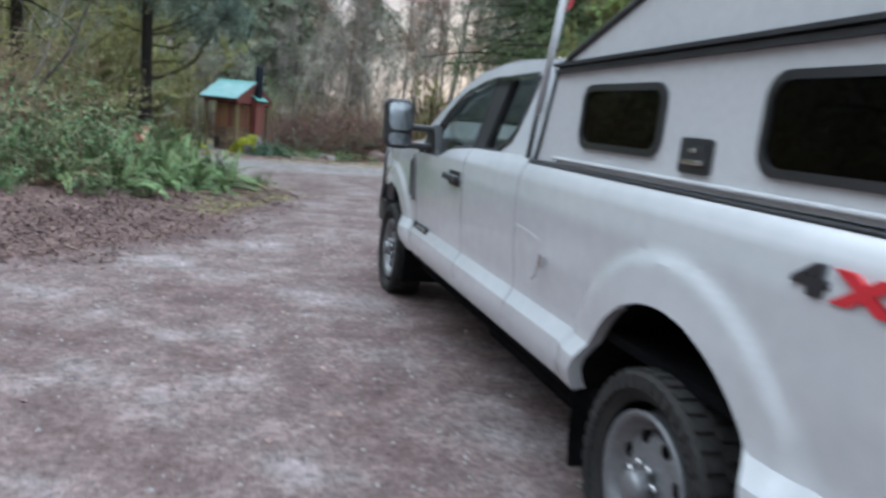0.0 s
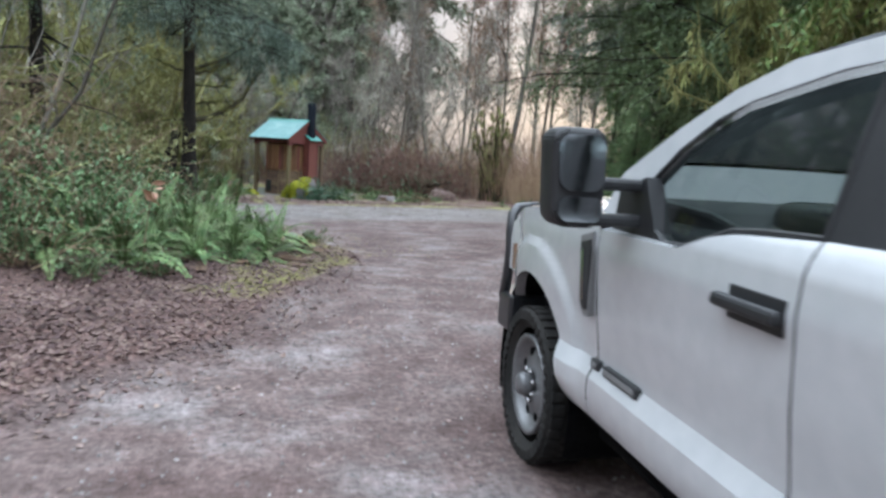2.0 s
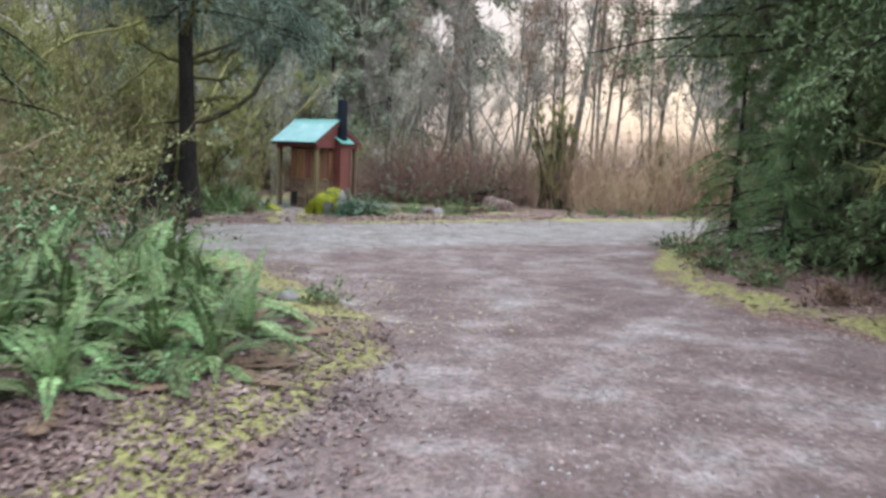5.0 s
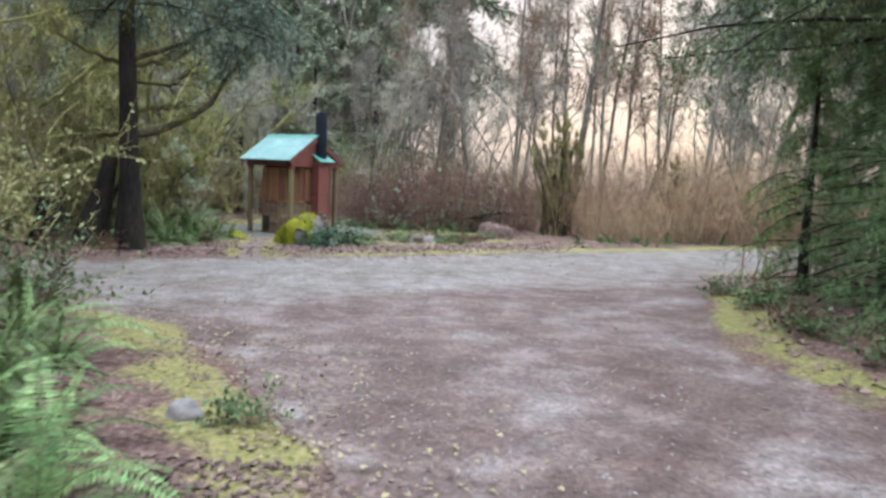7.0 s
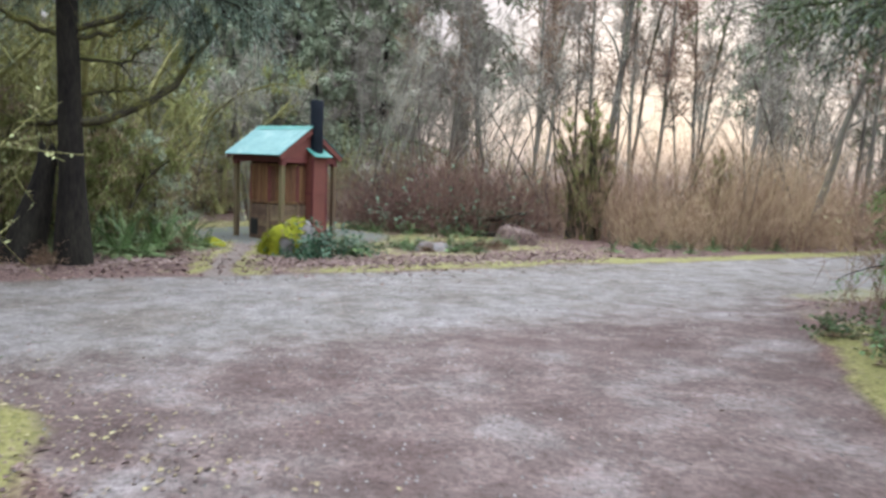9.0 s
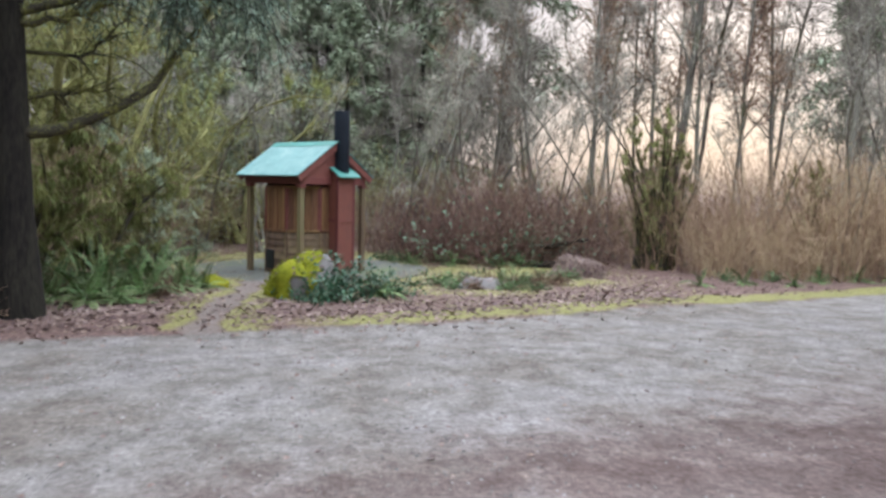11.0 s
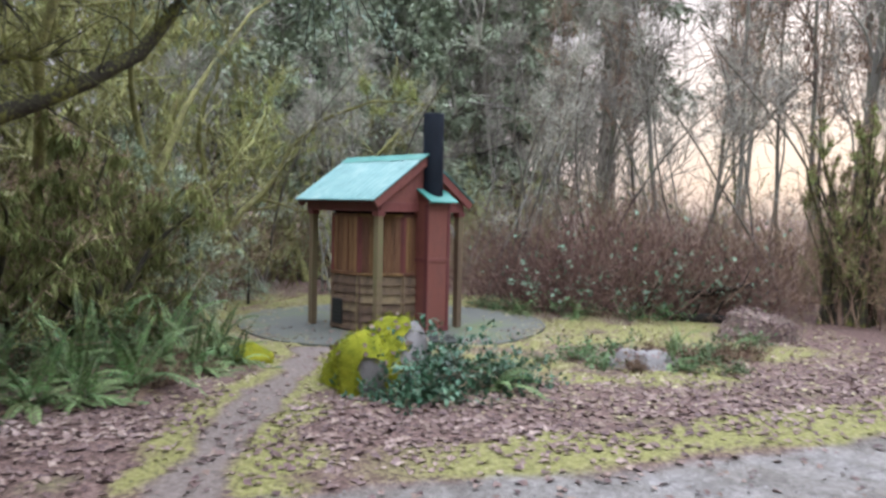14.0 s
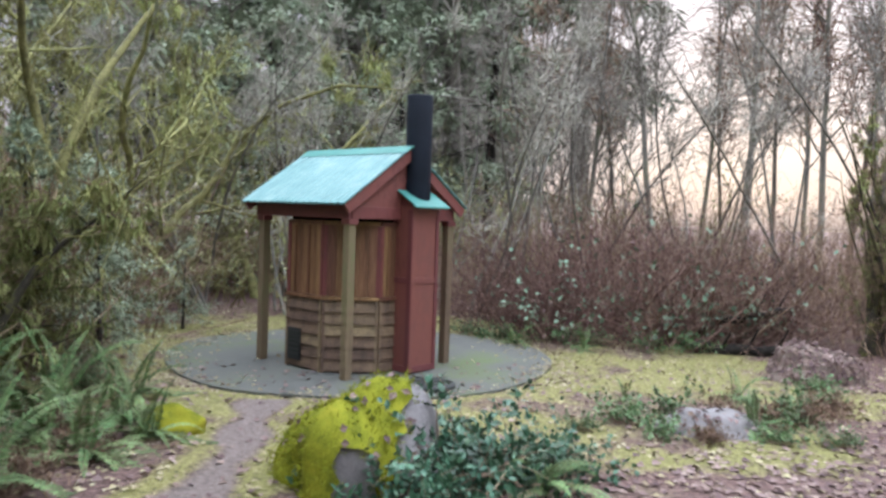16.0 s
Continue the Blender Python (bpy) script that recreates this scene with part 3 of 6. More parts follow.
    for s in (-1, 1):
        def slope(uu, d, up, s=s):
            f = d / sl
            return Vector((uu, s * run * (1 - f) - s * 0 + s * up * rise / sl, z0 + rise * f + up * run / sl))
        b = bmesh.new()
        nrib = 64
        us = np.linspace(-1.12, 1.03, nrib + 1)
        rows = []
        for d in (0.0, sl * 0.5, sl):
            rows.append([b.verts.new(slope(u, d, 0.012 * (1 if k % 4 < 1 else 0) + 0.03)) for k, u in enumerate(us)])
        for r0, r1 in zip(rows, rows[1:]):
            for k in range(nrib):
                b.faces.new((r0[k], r0[k + 1], r1[k + 1], r1[k]))
        r = bmesh.ops.extrude_face_region(b, geom=b.faces[:])
        for v in r["geom"]:
            if isinstance(v, bmesh.types.BMVert):
                v.co.z -= 0.018
        part("roof_panel", b, M["roofmetal"], house, "ribbed turquoise painted metal roof sheet")
        for u in (-1.1, 0.97):
            b = bmesh.new()
            q = [slope(u, 0.0, -0.12), slope(u, sl, -0.12), slope(u, sl, 0.008), slope(u, 0.0, 0.008)]
            vs = [b.verts.new(p) for p in q] + [b.verts.new(p + Vector((0.04, 0, 0))) for p in q]
            for f in ((0, 1, 2, 3), (7, 6, 5, 4), (0, 4, 5, 1), (1, 5, 6, 2), (2, 6, 7, 3), (3, 7, 4, 0)):
                b.faces.new([vs[i] for i in f])
            part("barge_board", b, M["redpaint"], house)
    part("ridge_cap", prism([(-0.14, z0 + rise - 0.045), (0, z0 + rise + 0.055), (0.14, z0 + rise - 0.045), (0, z0 + rise + 0.035)], 2.19, pose(1.05, 0, 0, 0, 0, 90)), M["ridgemetal"], house, "deep teal folded ridge cap")
    # vent box with its own lean-to roof and the black stack
    vb = part("vent_box", box(0.62, 1.15, -0.08, 0.40, 0.02, 2.16, 0.006), M["redpaint"], house, "red-brown painted plywood vent chase")
    for (a0, a1, b0, b1, c0, c1) in ((1.15, 1.165, -0.085, -0.03, 0.02, 2.1), (1.15, 1.165, 0.35, 0.405, 0.02, 2.1), (1.15, 1.163, -0.03, 0.35, 1.16, 1.23), (1.15, 1.163, -0.03, 0.35, 0.02, 0.1), (1.15, 1.163, -0.03, 0.35, 2.02, 2.1)):
        part("trim_strip", box(a0, a1, b0, b1, c0, c1, 0.003), M["redpaint"], vb)
    for (a0, a1, c0, c1) in ((0.64, 0.70, 0.02, 2.3), (1.08, 1.16, 0.02, 2.1), (0.70, 1.08, 1.16, 1.23), (0.70, 1.08, 0.02, 0.1)):
        part("trim_strip", box(a0, a1, -0.095, -0.08, c0, c1, 0.003), M["redpaint"], vb)
    part("chase_top", prism([(0.62, 2.15), (1.15, 2.15), (1.15, 2.17), (0.62, 2.48)], 0.48, pose(0, -0.08, 0)), M["redpaint"], vb)
    lean = prism([(0.70, 2.47), (1.28, 2.13), (1.28, 2.15), (0.70, 2.495)], 0.62, pose(0, -0.15, 0))
    part("lean_to_roof", lean, M["ridgemetal"], house, "small turquoise metal lean-to roof")
    stack = lathe([(0.165, 2.2), (0.17, 2.22), (0.17, 3.56), (0.166, 3.58), (0.148, 3.58), (0.146, 2.22)], 32)
    bmesh.ops.transform(stack, matrix=Matrix.Translation((0.98, 0.16, 0)) @ Matrix.Rotation(radians(-90), 4, "Y"), verts=stack.verts)
    part("vent_pipe", stack, M["stack"], house, "black metal vent pipe", smooth=True)
    return house


outhouse()
cover = thing("manhole_cover", 1.1, 32.55, PAD_Z, "black cast iron round access cover on the pad", "manhole cover")
cv = lathe([(0.33, 0.0), (0.33, 0.045), (0.30, 0.06), (0.05, 0.065)], 32)
bmesh.ops.transform(cv, matrix=Matrix.Rotation(radians(-90), 4, "Y"), verts=cv.verts)
lid = part("lid", cv, M["iron"], cover)
for k in range(6):
    part("rib", box(0.08, 0.28, -0.012, 0.012, 0.058, 0.072, m=Matrix.Rotation(k * math.pi / 3, 4, "Z")), M["iron"], cover)


# ---- the pickup truck with its camper shell ----
TX, TZ = 2.42, -0.02          # centre line; half width about 1.0
WR, FAX, RAX = 0.405, 6.74, 2.19


def arch(y, yc, r, zc=0.42):
    d = np.abs(y - yc)
    return np.where(d < r, zc + np.sqrt(np.maximum(r * r - d * d, 0)) * 1.05, -1)


def side_x(y, z):
    """Half width of the body at a height: tumblehome above, shoulder line, tuck-in below."""
    base = np.interp(z, [0.42, 0.53, 0.57, 0.64, 0.70, 0.77, 0.80, 1.0, 1.25, 1.36, 1.41, 1.46], [0.95, 0.975, 0.99, 1.002, 1.000, 0.958, 0.958, 0.985, 1.003, 0.995, 0.975, 0.94])
    nose = np.interp(y, [6.6, 7.0, 7.15, 7.24], [0, 0.01, 0.035, 0.08])
    fl = 0
    for yc, r in ((FAX, 0.56), (RAX, 0.60)):
        d = np.hypot(y - yc, (z - 0.42) / 1.05)
        fl = np.maximum(fl, 0.036 * np.clip(1 - (d - r - 0.14) / 0.045, 0, 1) * (1 - 0.3 * np.clip((d - r) / 0.14, 0, 1)) * np.clip((z - 0.50) / 0.12, 0, 1))
    return base + fl - nose


def skin(y0, y1, top_fn, s, rows=40, low=0.48):
    ys = set(np.round(np.linspace(y0, y1, max(3, int((y1 - y0) / 0.05))), 4))
    for yc, r in ((FAX, 0.56), (RAX, 0.60)):
        for a in np.linspace(0, math.pi, 37):
            yy = yc + r * math.cos(a)
            if y0 < yy < y1:
                ys.add(round(yy, 4))
        for e in (-r - 0.002, r + 0.002):
            if y0 < yc + e < y1:
                ys.add(round(yc + e, 4))
    ys = np.array(sorted(ys))
    lo = np.maximum(np.maximum(arch(ys, FAX, 0.56), arch(ys, RAX, 0.60)), np.interp(ys, [0, 2.7, 3.6, 6.2, 6.3, 7.2, 7.6], [0.62, 0.54, 0.535, 0.53, 0.54, 0.78, 0.8]))
    hi = top_fn(ys)
    lev = np.unique(np.round(np.concatenate([[0.53, 0.55, 0.57, 0.605, 0.64, 0.70, 0.735, 0.77, 0.80], np.linspace(0.80, 1.34, rows - 16), np.linspace(1.34, 1.47, 9)]), 4))
    rows = len(lev)
    Zs = np.clip(lev[None, :], lo[:, None], hi[:, None])
    Ys = np.repeat(ys[:, None], rows, 1)
    Xs = s * side_x(Ys, Zs)
    # return edge inwards at the wheel arch and sill
    V = np.stack([np.concatenate([(s * (np.abs(Xs[:, :1]) - 0.06)), Xs, s * (np.abs(Xs[:, -1:]) - 0.05)], 1), np.concatenate([Ys[:, :1], Ys, Ys[:, -1:]], 1), np.concatenate([Zs[:, :1] + 0.01, Zs, Zs[:, -1:] + 0.012], 1)], -1)
    n, k = V.shape[:2]
    idx = np.arange(n * k).reshape(n, k)
    f = np.stack([idx[:-1, :-1], idx[1:, :-1], idx[1:, 1:], idx[:-1, 1:]], -1).reshape(-1, 4)
    V = V.reshape(-1, 3)
    q = V[f]
    area = np.linalg.norm(np.cross(q[:, 2] - q[:, 0], q[:, 3] - q[:, 1]), axis=1)
    f = f[area > 2e-6]
    if s < 0:
        f = f[:, ::-1]
    return V, f


def wheel(parent, y, s):
    w = part("wheel", lathe([(0.30, s * 0.10), (0.36, s * 0.135), (WR - 0.012, s * 0.135), (WR, s * 0.115), (WR, -s * 0.115), (WR - 0.012, -s * 0.135), (0.30, -s * 0.13)], 48, cap=False), M["rubber"], parent, "black all-terrain tyre", smooth=False)
    w.matrix_basis = pose(s * 0.87, y, WR)
    b = bmesh.new()
    for k in range(40):
        for off in (-0.085, 0.0, 0.085):
            box(off - 0.034, off + 0.034, -0.022, 0.022, WR - 0.004, WR + 0.011, bm=b, m=Matrix.Rotation(2 * math.pi * (k + (0.5 if off == 0 else 0)) / 40, 4, "X"))
        box(s * 0.128, s * 0.141, -0.018, 0.018, WR - 0.06, WR - 0.012, bm=b, m=Matrix.Rotation(2 * math.pi * k / 40, 4, "X"))
    part("tread", b, M["rubber"], w)
    rim = part("rim", lathe([(0.285, -s * 0.1), (0.262, s * 0.02), (0.262, s * 0.095), (0.268, s * 0.115), (0.250, s * 0.118), (0.235, s * 0.095), (0.215, s * 0.055), (0.20, s * 0.050)], 40, cap=False), M["alloy"], w, "silver painted steel rim", smooth=True)
    b = lathe([(0.20, s * 0.050), (0.17, s * 0.075), (0.10, s * 0.085), (0.095, s * 0.085)], 40)
    part("rim_disc", b, M["alloy"], w, smooth=True)
    for k in range(8):
        a = 2 * math.pi * (k + 0.5) / 8
        # black plugs on the solid disc give the dark of its holes
        hole = lathe([(0.026, s * 0.062), (0.027, s * 0.077), (0.02, s * 0.078)], 14)
        bmesh.ops.transform(hole, matrix=Matrix.Translation((0, 0.172 * math.cos(a), 0.172 * math.sin(a))), verts=hole.verts)
        part("rim_hole", hole, M["shadeblack"], w)
        nut = lathe([(0.014, s * 0.08), (0.014, s * 0.112), (0.009, s * 0.118)], 6)
        bmesh.ops.transform(nut, matrix=Matrix.Translation((0, 0.083 * math.cos(a), 0.083 * math.sin(a))), verts=nut.verts)
        part("wheel_nut", nut, M["chrome"], w)
    part("hub_cap", lathe([(0.062, s * 0.08), (0.060, s * 0.15), (0.048, s * 0.165), (0.02, s * 0.168)], 24), M["alloy"], w, "grey metal hub cap", smooth=True)
    return w


def rounded(y0, y1, z0, z1, r, skew=0.0, n=6):
    """A rounded window outline in y, z; skew leans its upright ends."""
    pts = []
    for cy, cz, a0 in ((y1 - r, z1 - r, 0), (y0 + r, z1 - r, 90), (y0 + r, z0 + r, 180), (y1 - r, z0 + r, 270)):
        for k in range(n + 1):
            a = radians(a0 + 90 * k / n)
            pts.append((cy + r * math.cos(a), cz + r * math.sin(a)))
    return [(y + skew * (z - z0), z) for y, z in pts]


def plate(pts, x0, x1):
    """An outline in y, z with thickness from x0 to x1."""
    b = bmesh.new()
    vs = [b.verts.new((x0, y, z)) for y, z in pts]
    r = bmesh.ops.extrude_face_region(b, geom=[b.faces.new(vs)])
    for v in r["geom"]:
        if isinstance(v, bmesh.types.BMVert):
            v.co.x = x1
    return b


def band(outer, inner, x0, x1):
    """A frame between two outlines of equal length in y, z."""
    b = bmesh.new()
    n = len(outer)
    L = [[b.verts.new((x, y, z)) for y, z in o] for x in (x0, x1) for o in (outer, inner)]
    for k in range(n):
        j = (k + 1) % n
        b.faces.new((L[0][k], L[0][j], L[1][j], L[1][k]))
        b.faces.new((L[2][k], L[3][k], L[3][j], L[2][j]))
        b.faces.new((L[0][k], L[2][k], L[2][j], L[0][j]))
        b.faces.new((L[1][k], L[1][j], L[3][j], L[3][k]))
    return b


def loft(secs):
    """Skin through cross-sections of equal length."""
    b = bmesh.new()
    R = [[b.verts.new(p) for p in s] for s in secs]
    for a, c in zip(R, R[1:]):
        for k in range(len(a) - 1):
            b.faces.new((a[k], a[k + 1], c[k + 1], c[k]))
    return b


def truck():
    t = thing("pickup_truck", TX, 0, TZ, "white extended-cab pickup truck with black towing mirrors, parked on gravel", "pickup truck")
    BED = lambda y: np.interp(y, [0.0, 3.66], [1.43, 1.43])
    CAB = lambda y: np.interp(y, [3.66, 4.2, 4.65, 5.0, 5.12, 5.3, 5.95], [1.465, 1.455, 1.445, 1.42, 1.40, 1.335, 1.33])
    FEN = lambda y: np.interp(y, [5.9, 6.3, 6.9, 7.1, 7.24], [1.39, 1.38, 1.34, 1.31, 1.26])
    for s in (-1, 1):
        for name, y0, y1, fn, lab in (("bed_side", 0.55, 3.661, BED, "white pickup bed side with flared wheel arch"), ("rear_door", 3.668, 4.645, CAB, ""), ("front_door", 4.655, 5.915, CAB, ""), ("front_fender", 5.925, 7.24, FEN, "")):
            v, f = skin(y0, y1, fn, s)
            ob = link(name, v, f, M["paint"], t, lab, smooth=True)
            ob.data.set_sharp_from_angle(angle=radians(20))
            if name == "front_door":
                # handle in its dished cup
                hx = s * 1.0
                part("handle_cup", box(min(hx - s * 0.02, hx + s * 0.006), max(hx - s * 0.02, hx + s * 0.006), 4.69, 4.95, 1.185, 1.285, 0.004), M["black"], ob)
                h = part("door_handle", box(min(hx + s * 0.012, hx + s * 0.05), max(hx + s * 0.012, hx + s * 0.05), 4.68, 4.985, 1.215, 1.258, 0.014), M["black"], ob, "black plastic door handle")
            if name == "front_fender":
                # side vent badge
                part("fender_vent", plate([(5.945, 0.96), (5.99, 0.945), (6.05, 0.99), (6.095, 1.28), (5.96, 1.315), (5.94, 1.24)], s * 0.985, s * 1.012), M["trimdark"], ob, "grey-edged fender vent")
                part("vent_inset", plate([(5.96, 0.985), (5.99, 0.975), (6.035, 1.01), (6.07, 1.255), (5.97, 1.28), (5.958, 1.225)], s * 1.0, s * 1.018), M["black"], ob)
                part("vent_bar", plate([(5.985, 1.02), (6.0, 1.015), (6.045, 1.22), (6.02, 1.24)], s * 1.012, s * 1.026), M["chrome"], ob, "slim chrome vent bar")
                # headlamp
                part("head_lamp", plate([(7.10, 0.95), (7.26, 0.95), (7.28, 1.08), (7.24, 1.22), (7.12, 1.27), (7.08, 1.22)], s * 0.80, s * 0.972), M["lens"], ob, "clear headlamp lens")
                part("side_marker", plate([(7.12, 0.96), (7.19, 0.96), (7.20, 1.10), (7.13, 1.11)], s * 0.965, s * 0.978), M["amber"], ob, "amber side marker")
        # engine badge low on the door
        for y0, y1 in ((5.855, 5.935), (5.50, 5.81)):
            bd = part("door_badge", box(min(s * 0.955, s * 0.984), max(s * 0.955, s * 0.984), y0, y1, 0.738, 0.782, 0.006), M["black"], t, "dark badge strip low on the door")
            part("badge_face", box(min(s * 0.983, s * 0.988), max(s * 0.983, s * 0.988), y0 + 0.02, y1 - 0.02, 0.75, 0.771, 0.002), M["trimdark"], bd)
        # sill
        part("rocker", box(min(s * 0.80, s * 0.90), max(s * 0.80, s * 0.90), 2.76, 6.2, 0.44, 0.54, 0.02), M["shadeblack"], t)
        # greenhouse side: pillars round two panes
        xs = lambda z: s * np.interp(z, [1.36, 2.0], [0.955, 0.80])
        def gh(pts, off=0.0):
            return [Vector((xs(z) + s * off, y, z)) for y, z in pts]
        rear_pane = [(4.20, 1.462), (4.06, 1.52), (4.01, 1.60), (3.94, 1.885), (3.98, 1.905), (4.37, 1.90), (4.45, 1.458)]
        front_pane = [(4.66, 1.45), (4.63, 1.90), (4.80, 1.885), (5.17, 1.82), (5.33, 1.77), (5.52, 1.665), (5.68, 1.53), (5.60, 1.40), (5.45, 1.335), (5.3, 1.345), (5.06, 1.425), (4.9, 1.44)]
        strips = [
            ([(3.70, 1.43), (4.20, 1.462), (4.06, 1.52), (4.01, 1.60), (3.94, 1.885), (3.98, 1.905), (3.90, 1.98), (3.80, 1.975), (3.72, 1.95)], M["paint"], "rear_pillar"),
            ([(3.98, 1.905), (4.37, 1.90), (4.63, 1.90), (4.80, 1.885), (5.17, 1.82), (5.33, 1.77), (5.52, 1.665), (5.68, 1.53), (5.86, 1.345), (6.03, 1.40), (5.95, 1.565), (5.60, 1.745), (5.31, 1.87), (5.04, 1.945), (4.6, 1.98), (4.2, 1.99), (3.90, 1.98)], M["paint"], "roof_rail"),
            ([(4.45, 1.458), (4.37, 1.90), (4.63, 1.90), (4.66, 1.45)], M["black"], "door_pillar"),
            ([(3.70, 1.43), (4.65, 1.43), (5.0, 1.405), (5.12, 1.385), (5.3, 1.32), (5.90, 1.32), (5.86, 1.345), (5.68, 1.53), (5.60, 1.40), (5.45, 1.335), (5.3, 1.345), (5.06, 1.425), (4.9, 1.44), (4.66, 1.45), (4.45, 1.458), (4.20, 1.462)], M["black"], "belt_trim"),
        ]
        for pts, mt, nm in strips:
            b = bmesh.new()
            o = 0.006 if mt is M["black"] else 0.0
            vs = [b.verts.new(p) for p in gh(pts, o)]
            fc = b.faces.new(vs)
            r = bmesh.ops.extrude_face_region(b, geom=[fc])
            for v in r["geom"]:
                if isinstance(v, bmesh.types.BMVert):
                    v.co.x -= s * 0.05
            bmesh.ops.triangulate(b, faces=b.faces[:])
            part(nm, b, mt, t)
        for pts, nm in ((rear_pane, "rear_window"), (front_pane, "front_window")):
            b = bmesh.new()
            b.faces.new([b.verts.new(p) for p in gh(pts, -0.02)])
            bmesh.ops.triangulate(b, faces=b.faces[:])
            g = part(nm, b, M["glass"], t, "tinted side window glass")
            g.visible_shadow = False
            # rain visor over the pane and rubber round it
            loop = gh(pts, 0.004)
            part("window_seal", tube_bm([tuple(p) for p in loop] + [tuple(loop[0])], 0.011, 6), M["black"], t)
        visor = gh([(3.97, 1.91), (4.37, 1.905), (4.63, 1.905), (4.80, 1.89), (5.17, 1.825), (5.50, 1.68)], 0.012)
        low = gh([(3.97, 1.875), (4.37, 1.87), (4.63, 1.87), (4.79, 1.856), (5.15, 1.79), (5.47, 1.655)], 0.026)
        part("rain_visor", loft([visor, low]), M["glass"], t, "smoked rain visor above the windows")
        # mirror on double arms
        shell = [(s * (1.13 + x + 0.02 * (z / 0.36) * (x > 0.1)), 1.36 + z) for x, z in rounded(0.0, 0.195, 0.0, 0.365, 0.06)]
        mir = part("side_mirror", prism(shell, 0.17, pose(0, 5.60, 0), 0.022), M["black"], t, "tall black towing mirror", smooth=True)
        mir.data.set_sharp_from_angle(angle=radians(50))
        for z0, z1, rad in ((0.135, 0.34, 0.05), (0.025, 0.115, 0.035)):
            face = [(s * (1.145 + x + 0.018 * ((z0 + z) / 0.36) * (x > 0.1)), z) for x, z in rounded(0.0, 0.165, 0.0, z1 - z0, rad)]
            part("mirror_glass", prism(face, 0.012, pose(0, 5.580, 1.36 + z0, -4)), M["mirror"], mir, "bright mirror glass")
        for zz in (1.39, 1.525):
            part("mirror_arm", box(min(s * 0.93, s * 1.16), max(s * 0.93, s * 1.18), 5.64, 5.73, zz - 0.024, zz + 0.024, 0.016), M["black"], mir)
        part("mirror_foot", plate([(5.50, 1.335), (5.88, 1.33), (5.84, 1.50), (5.62, 1.56)], s * 0.90, s * 0.965), M["black"], mir)
        # wheel houses, with the shade inside them put into the colour
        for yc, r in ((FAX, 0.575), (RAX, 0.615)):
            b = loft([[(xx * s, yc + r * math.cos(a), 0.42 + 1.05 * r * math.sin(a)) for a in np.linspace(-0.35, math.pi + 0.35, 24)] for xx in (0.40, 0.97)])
            part("wheel_house", b, M["shadeblack"], t)
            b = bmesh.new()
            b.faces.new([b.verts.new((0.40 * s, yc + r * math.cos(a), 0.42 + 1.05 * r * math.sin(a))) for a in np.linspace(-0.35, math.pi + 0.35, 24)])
            part("wheel_house_back", b, M["shadeblack"], t)
            wheel(t, yc, s)
    # roof, hood, windscreen, back of the cab
    xr = np.linspace(-1, 1, 15)
    secs = []
    for y, z, hw in ((3.70, 1.955, 0.81), (3.80, 1.985, 0.805), (4.40, 2.0, 0.80), (4.75, 1.98, 0.805), (5.04, 1.948, 0.812)):
        secs.append([(x * hw, y, z + 0.03 * (1 - x * x)) for x in xr])
    part("roof", loft(secs), M["paint"], t, smooth=True)
    secs = [[(x * hw, y, z + 0.05 * (1 - abs(x) ** 3)) for x in xr] for y, z, hw in ((5.04, 1.945, 0.812), (5.31, 1.87, 0.83), (5.60, 1.745, 0.855), (5.95, 1.565, 0.895), (6.03, 1.42, 0.92))]
    ws = part("windscreen", loft(secs), M["glass"], t, smooth=True)
    ws.visible_shadow = False
    secs = [[(x * hw, y, z + c * (1 - abs(x) ** 6) - 0.03 * math.exp(-((abs(x) - 0.62) / 0.14) ** 2)) for x in np.linspace(-1, 1, 41)] for y, z, hw, c in ((5.95, 1.39, 0.945, 0.06), (6.3, 1.37, 0.94, 0.11), (6.8, 1.335, 0.935, 0.11), (7.05, 1.305, 0.92, 0.105), (7.22, 1.25, 0.89, 0.08), (7.30, 1.15, 0.86, 0.02))]
    part("hood", loft(secs), M["paint"], t, "white sculpted bonnet", smooth=True)
    part("cab_back", box(-0.9, 0.9, 3.66, 3.70, 0.6, 1.93), M["paint"], t)
    part("rear_glass", box(-0.6, 0.6, 3.655, 3.66, 1.46, 1.85), M["darkglass"], t)
    part("floor_pan", box(-0.85, 0.85, 0.7, 7.3, 0.46, 0.52), M["shadeblack"], t)
    # bed floor, plate, tank and engine cover: unseen, added to keep light out
    part("bed_floor", box(-0.93, 0.93, 0.58, 3.62, 0.80, 0.84), M["shadeblack"], t)
    part("skid_plate", box(-0.84, 0.84, 2.85, 6.1, 0.36, 0.40, 0.01), M["shadeblack"], t)
    part("fuel_tank", box(-0.82, -0.3, 2.95, 4.4, 0.30, 0.50, 0.05), M["shadeblack"], t)
    part("gearbox", box(-0.25, 0.3, 4.2, 6.0, 0.30, 0.52, 0.06), M["shadeblack"], t)
    part("exhaust", tube_bm([(0.6, 0.6, 0.38), (0.6, 5.5, 0.38)], 0.05), M["shadeblack"], t)
    part("engine_cover", box(-0.85, 0.85, 5.9, 7.2, 0.9, 1.15), M["shadeblack"], t)
    part("chassis_rail", box(-0.5, -0.38, 0.4, 7.2, 0.36, 0.46), M["shadeblack"], t)
    part("chassis_rail", box(0.38, 0.5, 0.4, 7.2, 0.36, 0.46), M["shadeblack"], t)
    part("front_axle", tube_bm([(-0.75, FAX, WR), (0.75, FAX, WR)], 0.05), M["shadeblack"], t)
    part("rear_axle", tube_bm([(-0.75, RAX, WR), (0.75, RAX, WR)], 0.06), M["shadeblack"], t)
